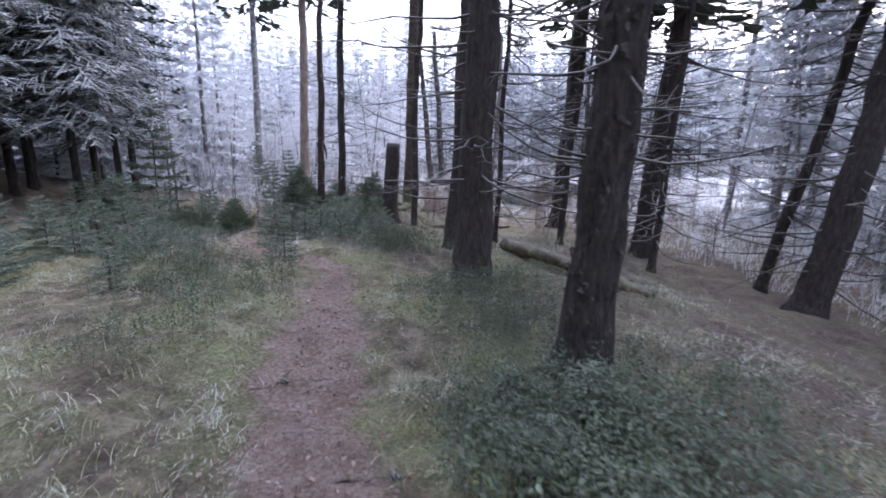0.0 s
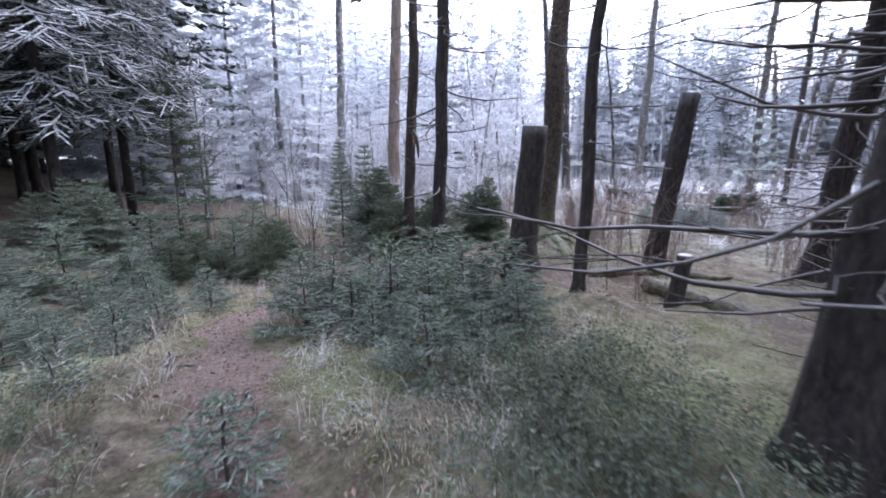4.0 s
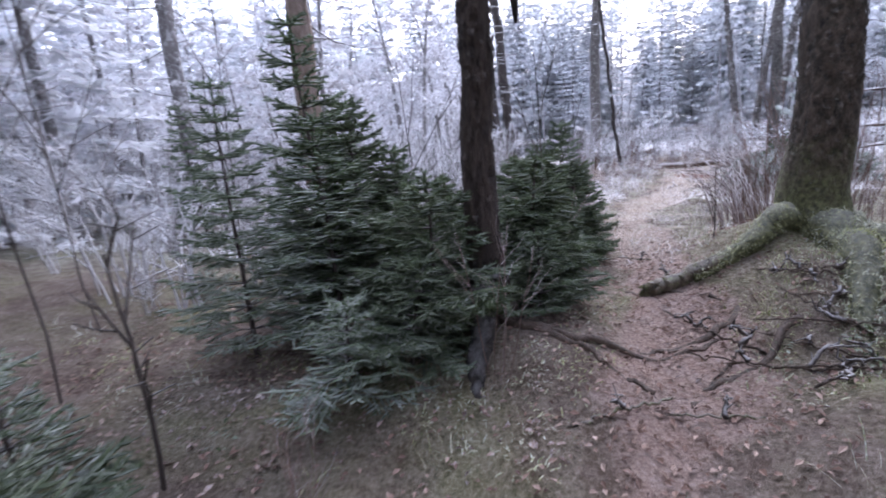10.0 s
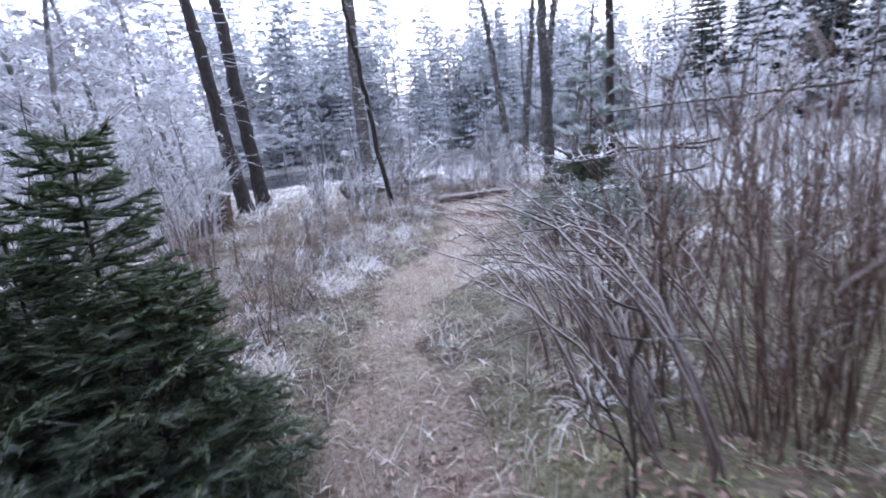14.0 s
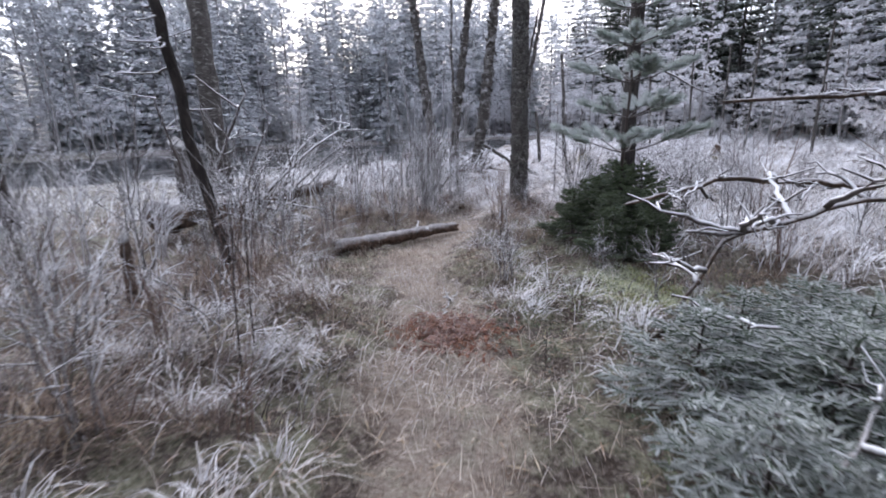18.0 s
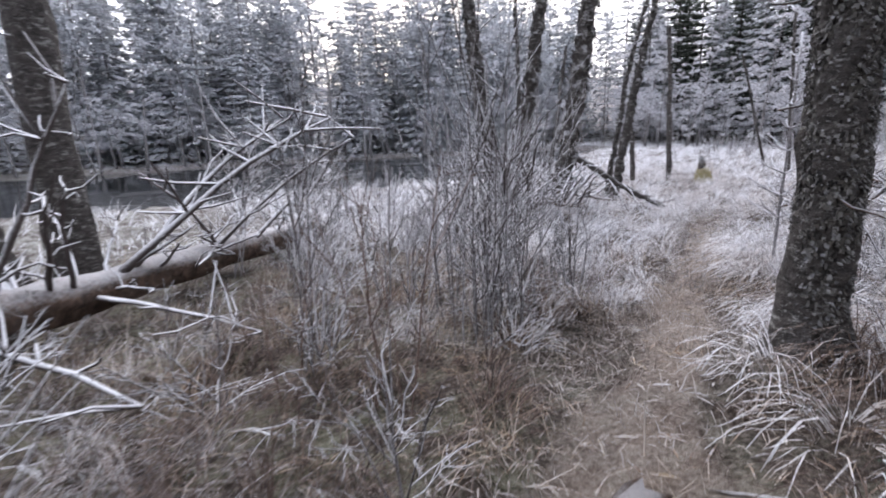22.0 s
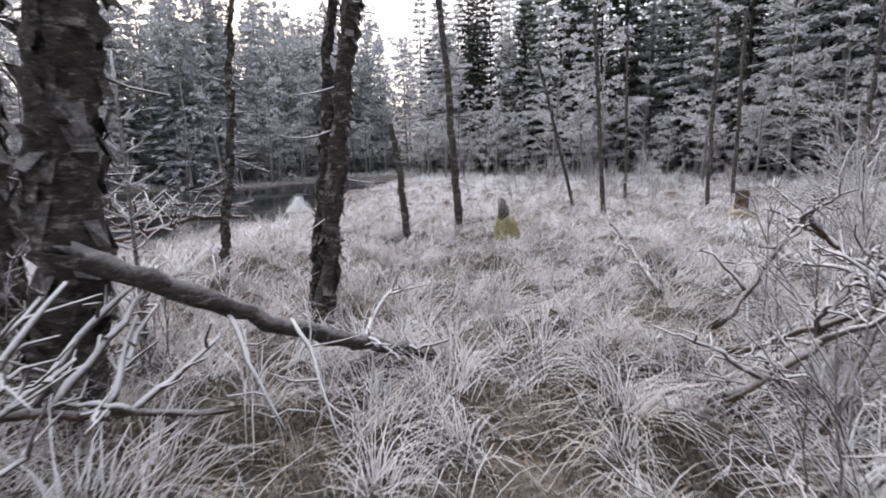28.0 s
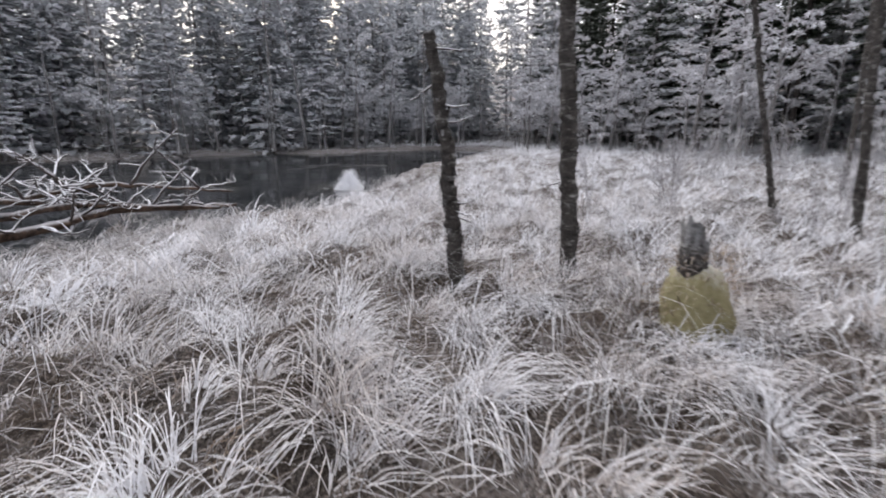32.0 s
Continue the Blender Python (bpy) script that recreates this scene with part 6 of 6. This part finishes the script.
grass_field("rimed_grass", "long rimed marsh grass lying over in tussocks", GRASS_MARSH, mx, my, 0.42, 0.0075, 0.75, 20, 0.12, 3, 0.75, 1.45)
mx, my = scatter(6000, -7, 14, 16, 32, lambda x, y: marshy(x, y) * worn(x, y) * ease(0.5, 2.2, near(x, y) + 0.5 * ease(4, 6, x)) * np.exp(-np.maximum(near(x, y) - 2.0, 0) / 3.0) * (1 - 0.75 * ease(6, 10.5, x + 0.35 * near(x, y))) * (0.25 + 0.75 * np.maximum(ease(3.5, 5, x), ease(0.7, 1.8, near(x, y)) * left(x, y))))
grass_field("straw_grass", "brown and straw-coloured dead grass edged with rime", GRASS_STRAW, mx, my, 0.34, 0.006, 0.75, 17, 0.12, 3, 0.7, 1.35)
mx, my = scatter(3600, 4, 24, 21, 40, lambda x, y: ease(0.22, 0.45, near(x, y) + 0.25 * ease(10, 13, x)) * np.exp(-np.maximum(near(x, y) - 3.5, 0) / 4.0) * dry(x, y) * ease(5.2, 7.5, x) * (1 - 0.9 * np.exp(-((x - 10.0) ** 2 + (y - 29.6) ** 2) / 0.7)))
tussock_field("tussock_grass", "drooping mops of rimed brown marsh grass", GRASS_MARSH, mx, my, 46, 0.58, 0.0078, 0.13)
mx, my = scatter(5000, 6, 62, 20, 62, lambda x, y: ease(1.5, 3.4, near(x, y)) * ease(0.8, 3.2, lake_distance(x, y)) * (lake_distance(x, y) < 24) * marshy(x, y))
tussock_field("white_tussocks", "mops of white rimed grass on the open marsh", GRASS_WHITE, mx, my, 28, 0.5, 0.016, 0.2, 3)
mx, my = scatter(900, -4, 8, 17.5, 28, lambda x, y: ease(0.45, 1.3 - 0.6 * ease(3, 5, x), near(x, y)) * (0.3 + 0.7 * np.maximum(left(x, y), ease(4.5, 5.5, x))) * np.exp(-np.maximum(near(x, y) - 2.0, 0) / 2.5))
tussock_field("dead_tussocks", "brown dead grass mops beside the marsh track", GRASS_BROWN, mx, my, 60, 0.4, 0.006, 0.11)
mx, my = scatter(9000, -7, 9, 16.5, 31, lambda x, y: marshy(x, y) * ease(0.45, 1.0, near(x, y)) * np.exp(-np.maximum(near(x, y) - 1.8, 0) / 2.0) * (0.15 + 0.85 * np.maximum(left(x, y), ease(4.5, 6, x))) * ease(-0.55, 0.1, wave(x, y, 2.4, 71)))
grass_field("brown_thatch", "dark brown dead grass thatch beside the marsh track", GRASS_BROWN, mx, my, 0.26, 0.006, 0.7, 16, 0.13, 3, 0.6, 1.2)
mx, my = scatter(1500, -5, 7.5, 17, 28.5, lambda x, y: marshy(x, y) * ease(0.45, 0.7, near(x, y)) * np.exp(-np.maximum(near(x, y) - 1.5, 0) / 1.6) * ease(-0.3, 0.4, wave(x, y, 1.9, 81)) * 0.8)
tussock_field("rimed_mops", "low mops of dead grass tipped with rime beside the marsh track", GRASS_MARSH, mx, my, 44, 0.34, 0.006, 0.1)
mx, my = scatter(9000, 6, 22, 22, 38, lambda x, y: ease(7, 9, x) * np.exp(-np.maximum(near(x, y) - 3.0, 0) / 2.5) * dry(x, y))
grass_field("marsh_thatch", "dull brown grass thatch under the rimed tussocks", GRASS_DIM, mx, my, 0.2, 0.007, 0.7, 12, 0.14, 2, 0.5, 1.3)
mx, my = scatter(12000, -4, 13, 16, 30.5, lambda x, y: marshy(x, y) * np.exp(-(near(x, y) / 0.95) ** 2) * (1 - 0.5 * ease(8, 12, x)))
grass_field("matted_straw", "pale straw trodden flat on the marsh track", GRASS_MAT, mx, my, 0.17, 0.0055, 0.3, 8, 0.16, 2, 0.45, 1.45)
mx, my = scatter(700, -5, 6, 15.5, 25.5, lambda x, y: marshy(x, y) * worn(x, y) * np.exp(-np.maximum(near(x, y) - 1.5, 0) / 1.5))
grass_field("short_grass", "short trampled grass with moss beside the marsh track", GRASS_FOREST, mx, my, 0.1, 0.006, 0.8, 10, 0.1, 3, 0.5, 1.3)
mx, my = scatter(5200, -30, 62, 17, 67, lambda x, y: ease(1.8, 5, near(x, y)) * marshy(x, y) * (0.1 + 0.9 * ease(0.5, 3.0, lake_distance(x, y))) * (dry(x, y) & (lake_distance(x, y) < 22)))
grass_field("far_rimed_grass", "white rimed grass on the open marsh", GRASS_WHITE, mx, my, 0.5, 0.016, 0.7, 16, 0.3, 3, 0.6, 1.2)
mx, my = scatter(2600, 4, 30, 3, 22, lambda x, y: ease(6, 9, x + 0.25 * (y - 8)) * ease(3, 5, near(x, y)))
grass_field("marsh_edge_grass", "pale dead grass at the marsh edge under spruces", GRASS_WHITE, mx, my, 0.5, 0.012, 0.6, 12, 0.25, 3)
mx, my = scatter(5200, -9, 6, -2, 18.5, lambda x, y: (1 - marshy(x, y)) * ease(0.2, 0.5, near(x, y)) * np.exp(-np.maximum(near(x, y) - 2.2, 0) / 2.8) * (1 - 0.85 * ease(10.5, 12.5, y)))
grass_field("forest_grass", "short pale grass among moss on the forest floor", GRASS_FOREST, mx, my, 0.16, 0.006, 0.65, 9, 0.1, 3, 0.5, 1.0)
mx, my = scatter(15000, -9, 4, -2, 18, lambda x, y: (1 - marshy(x, y)) * ease(0.25, 0.5, near(x, y)) * np.exp(-np.maximum(near(x, y) - 1.8, 0) / 2.4) * ease(-0.3, 0.3, wave(x, y, 1.7, 55)))
mx, my = np.concatenate([mx, -0.65 + rng.normal(0, 0.3, 300), -1.5 + rng.normal(0, 0.35, 250)]), np.concatenate([my, 15.2 + rng.normal(0, 0.3, 300), 14.7 + rng.normal(0, 0.25, 250)])
mx, my = np.concatenate([mx] + [a + rng.normal(0, sx, 420) for a, sx in ((4.1, 0.3), (3.8, 0.3))]), np.concatenate([my] + [b + rng.normal(0, sy, 420) for b, sy in ((22.3, 0.25), (21.9, 0.25))])
mx, my = np.concatenate([mx, rng.uniform(0.4, 3.2, 250)]), np.concatenate([my, rng.uniform(0.2, 6.5, 250)])
grass_field("moss_carpet", "yellow-green moss in low cushions on the forest floor", MOSS_FUZZ, mx, my, 0.05, 0.009, 0.6, 12, 0.09, 2, 0.3, 1.3)
mx, my = scatter(260, -6, 0, 7, 12.5, lambda x, y: ease(0.2, 0.45, near(x, y)) * (near(x, y) < 1.6))
grass_field("fallen_grass", "flattened straw-coloured grass beside the track", GRASS_STRAW, mx, my, 0.35, 0.005, 0.9, 14, 0.1, 4)


CLUMPS = ((0.45, 2.0, 0.3, 0.5, 520), (1.2, 1.6, 0.3, 0.3, 110), (1.9, 2.6, 0.3, 0.3, 70), (-0.9, 8.0, 0.3, 0.5, 260), (-1.9, 5.9, 0.3, 0.6, 160), (1.0, 2.2, 0.3, 0.35, 200), (0.7, 1.1, 0.25, 0.25, 90), (0.6, 3.9, 0.4, 0.4, 200), (0.3, 5.0, 0.4, 0.5, 240), (-2.3, 3.4, 0.3, 0.3, 60), (-2.9, 5.2, 0.5, 0.5, 160), (-0.6, 7.4, 0.4, 0.5, 260), (-1.2, 8.6, 0.5, 0.5, 260), (-4.2, 7.0, 0.5, 0.4, 200), (-3.4, 6.0, 0.3, 0.4, 120))
CLUMPS_X = [(a, c, n) for a, b, c, d, n in CLUMPS]
CLUMPS_Y = [(b, d, n) for a, b, c, d, n in CLUMPS]


def leafy_sprigs(name, label, x, y, h, leaf, count, mat):
    """Low shrubs: thin stems with small leaves."""
    s = Soup()
    n = len(x)
    z = ground(x, y)
    az = rng.uniform(0, 6.28, n)
    ln = h * rng.uniform(0.6, 1.3, n)
    s.blades(np.stack([x, y, z - 0.01], 1), az, ln, np.full(n, 0.15), np.full(n, 0.003), 2, rng.uniform(0, 0.4, (n, 1)))
    m = n * count
    i = np.repeat(np.arange(n), count)
    t = rng.uniform(0.25, 1.05, m)
    d = rng.normal(0, 1, (m, 3)) * [1, 1, 0.45]
    d /= np.linalg.norm(d, axis=1)[:, None]
    pos = np.stack([x[i] + np.cos(az[i]) * ln[i] * t * 0.35, y[i] + np.sin(az[i]) * ln[i] * t * 0.35, z[i] + ln[i] * t * 0.9], 1) + d * (0.02 + 0.05 * rng.random((m, 1)))
    side = np.cross(d, [0, 0, 1]) + rng.normal(0, 0.2, (m, 3))
    sz = leaf * rng.uniform(0.6, 1.3, (m, 1))
    V = np.stack([pos - d * sz * 0.5, pos - side * sz * 0.32 + [0, 0, 0.004], pos + d * sz * 0.7, pos + side * sz * 0.32 + [0, 0, 0.004]], 1).reshape(-1, 3)
    s.add(V, np.arange(4 * m).reshape(-1, 4))
    return tagged(new(name, s.done(name, mat, False)), label, "undergrowth", kind="stuff")


mx, my = scatter(15000, -9.5, 5, -1.5, 14.5, lambda x, y: ease(0.4, 0.9, near(x, y)) * np.exp(-np.maximum(near(x, y) - 2.4, 0) / 2.6) * (0.03 + 0.5 * ease(0.2, 0.6, wave(x, y, 1.5, 21))))
leafy_sprigs("berry_shrubs", "low green berry shrubs dusted with rime", mx, my, 0.24, 0.026, 20, LEAF_BLUEBERRY)
mx, my = np.concatenate([cx + rng.normal(0, sx, n) for cx, sx, n in CLUMPS_X]), np.concatenate([cy + rng.normal(0, sy, n) for cy, sy, n in CLUMPS_Y])
keep = near(mx, my) > 0.5
leafy_sprigs("berry_shrubs", "dense dark green berry shrubs beside the track", mx[keep], my[keep], 0.3, 0.024, 22, LEAF_DARK)
mx, my = scatter(4500, -4, 8, 18, 25, lambda x, y: ease(0.5, 0.9, near(x, y)) * np.exp(-np.maximum(near(x, y) - 1.2, 0) / 1.5) * ease(-0.1, 0.4, wave(x, y, 1.1, 22)) * (1 - left(x, y)))
leafy_sprigs("heather_shrubs", "low mossy heather beside the marsh track", mx, my, 0.12, 0.02, 12, LEAF_BLUEBERRY)


def litter(name, label, x, y, size, mat, long=1.0):
    s = Soup()
    n = len(x)
    a = rng.uniform(0, 6.28, n)
    d = np.stack([np.cos(a), np.sin(a), rng.normal(0, 0.25, n)], 1)
    side = np.stack([-np.sin(a), np.cos(a), rng.normal(0, 0.25, n)], 1)
    p = np.stack([x, y, ground(x, y) + rng.uniform(0.004, 0.02, n)], 1)
    sz = (size * rng.uniform(0.5, 1.3, n))[:, None]
    V = np.stack([p - d * sz * long, p - side * sz * 0.5 + [0, 0, 0.006], p + d * sz * long, p + side * sz * 0.5 + [0, 0, 0.01]], 1).reshape(-1, 3)
    s.add(V, np.arange(4 * n).reshape(-1, 4))
    return tagged(new(name, s.done(name, mat, False)), label, "litter", kind="stuff")


mx, my = scatter(40000, -7, 3, -2, 17.5, lambda x, y: np.exp(-(near(x, y) / 0.55) ** 2) * 0.9 + 0.08)
lx_, ly_ = rng.uniform(-7, 0.5, 9000), rng.uniform(11, 17.5, 9000)
mx, my = np.concatenate([mx, lx_]), np.concatenate([my, ly_])
litter("leaf_litter", "reddish-brown fallen leaves on the trodden track", mx, my, 0.022, LITTER)
mx, my = scatter(9000, -3, 13, 16, 30, lambda x, y: np.exp(-(near(x, y) / 0.4) ** 2))
litter("grass_litter", "flattened straw on the marsh track", mx, my, 0.012, GRASS_STRAW, 5.0)
mx, my = scatter(22000, -4, 9, 16.5, 28, lambda x, y: np.exp(-(near(x, y) / 1.5) ** 2) * marshy(x, y) * (0.25 + 0.75 * ease(0.2, 0.5, near(x, y))))
litter("straw_litter", "flattened dead straw and grass beside the marsh track", mx, my, 0.007, GRASS_STRAW, 9.0)
mx, my = 2.3 + rng.normal(0, 0.2, 1600), 22.65 + rng.normal(0, 0.16, 1600)
litter("rust_litter", "rust-red rotten wood crumbs on the track", mx, my, 0.016, RUST, 1.6)
for x, y, L, w, a in ((-1.0, 2.9, 0.35, 0.008, 0.3), (-0.2, 1.9, 0.4, 0.01, 0.1), (-2.3, 7.0, 0.3, 0.02, 0.5), (-3.9, 8.5, 0.25, 0.02, 0.4), (-2.9, 8.0, 0.3, 0.012, 2.6), (-3.6, 13.5, 0.6, 0.02, 0.9), (0.6, 4.2, 0.5, 0.008, 2.2), (0.9, 1.6, 0.6, 0.008, 2.5), (-4.2, 10.6, 0.4, 0.01, 1.0),
                      (-3.4, 14.3, 0.5, 0.018, 0.2), (-2.9, 14.2, 0.45, 0.014, 2.8), (1.0, 21.3, 0.5, 0.03, 0.4), (0.4, 21.7, 0.35, 0.015, 1.2), (2.7, 23.1, 0.5, 0.015, 0.6), (4.6, 24.5, 0.6, 0.02, 2.4), (5.2, 24.9, 0.7, 0.02, 2.2), (-2.2, 16.0, 0.5, 0.02, 0.8), (-2.0, 16.8, 0.45, 0.015, 2.2)):
    c = Vector((math.cos(a) * L / 2, math.sin(a) * L / 2, 0))
    z = gz(x, y) + 0.01
    ob = log_of("fallen_stick", [(x - c.x, y - c.y, z), (x, y, z + 0.015), (x + c.x, y + c.y, z)], w, w * 0.7, "short dead stick lying on the ground", LOG_FOREST if y < 17 else DEADWOOD, 1, 0.15, int(L * 100), TWIG_DARK if y < 17 else None)
    ob["category"] = "stick"

rs = np.random.default_rng(404)
for _ in range(16):
    x, y, L, a = rs.uniform(-2.5, -0.6), rs.uniform(14.2, 15.4), rs.uniform(0.25, 0.75), rs.uniform(0, 3.14)
    c = np.array([np.cos(a), np.sin(a)]) * L / 2
    P = [(x - c[0], y - c[1]), (x, y), (x + c[0], y + c[1])]
    ob = log_of("fallen_stick", [(u, v, gz(u, v) + 0.015 + 0.02 * k) for k, (u, v) in enumerate(P)], 0.016, 0.008, "thin dead stick among roots and leaf litter", ROOT_BROWN, 2, 0.2, int(rs.integers(1000)), TWIG_DARK)
    ob["category"] = "stick"

# ---- lodge in the water ----
lodge = thing("grass_hummock", (20.75, 40.55, WATER), "white rimed grass hummock standing in the lake", "hummock", "", 0.0, 0.62)
s = Soup()
zz = np.linspace(-0.3, 0.75, 7)
s.tube(np.stack([zz * 0, zz * 0, zz], 1), (np.array([0.75, 0.72, 0.62, 0.48, 0.32, 0.18, 0.05])[:, None] * rng.uniform(0.85, 1.15, (7, 14))), 14)
part("mound", s.done("mound", GRASS_WHITE), lodge)
s = Soup()
a = rng.uniform(0, 6.28, 700)
h = rng.uniform(0, 0.7, 700)
rr = 0.66 * (1 - h / 0.8)
s.blades(np.stack([rr * np.cos(a), rr * np.sin(a), h], 1), a, rng.uniform(0.15, 0.4, 700), rng.uniform(0.5, 1.0, 700), np.full(700, 0.012), 3, rng.uniform(0.1, 0.6, (700, 1)))
tagged(part("grass", s.done("grass", GRASS_WHITE), lodge), kind="stuff")
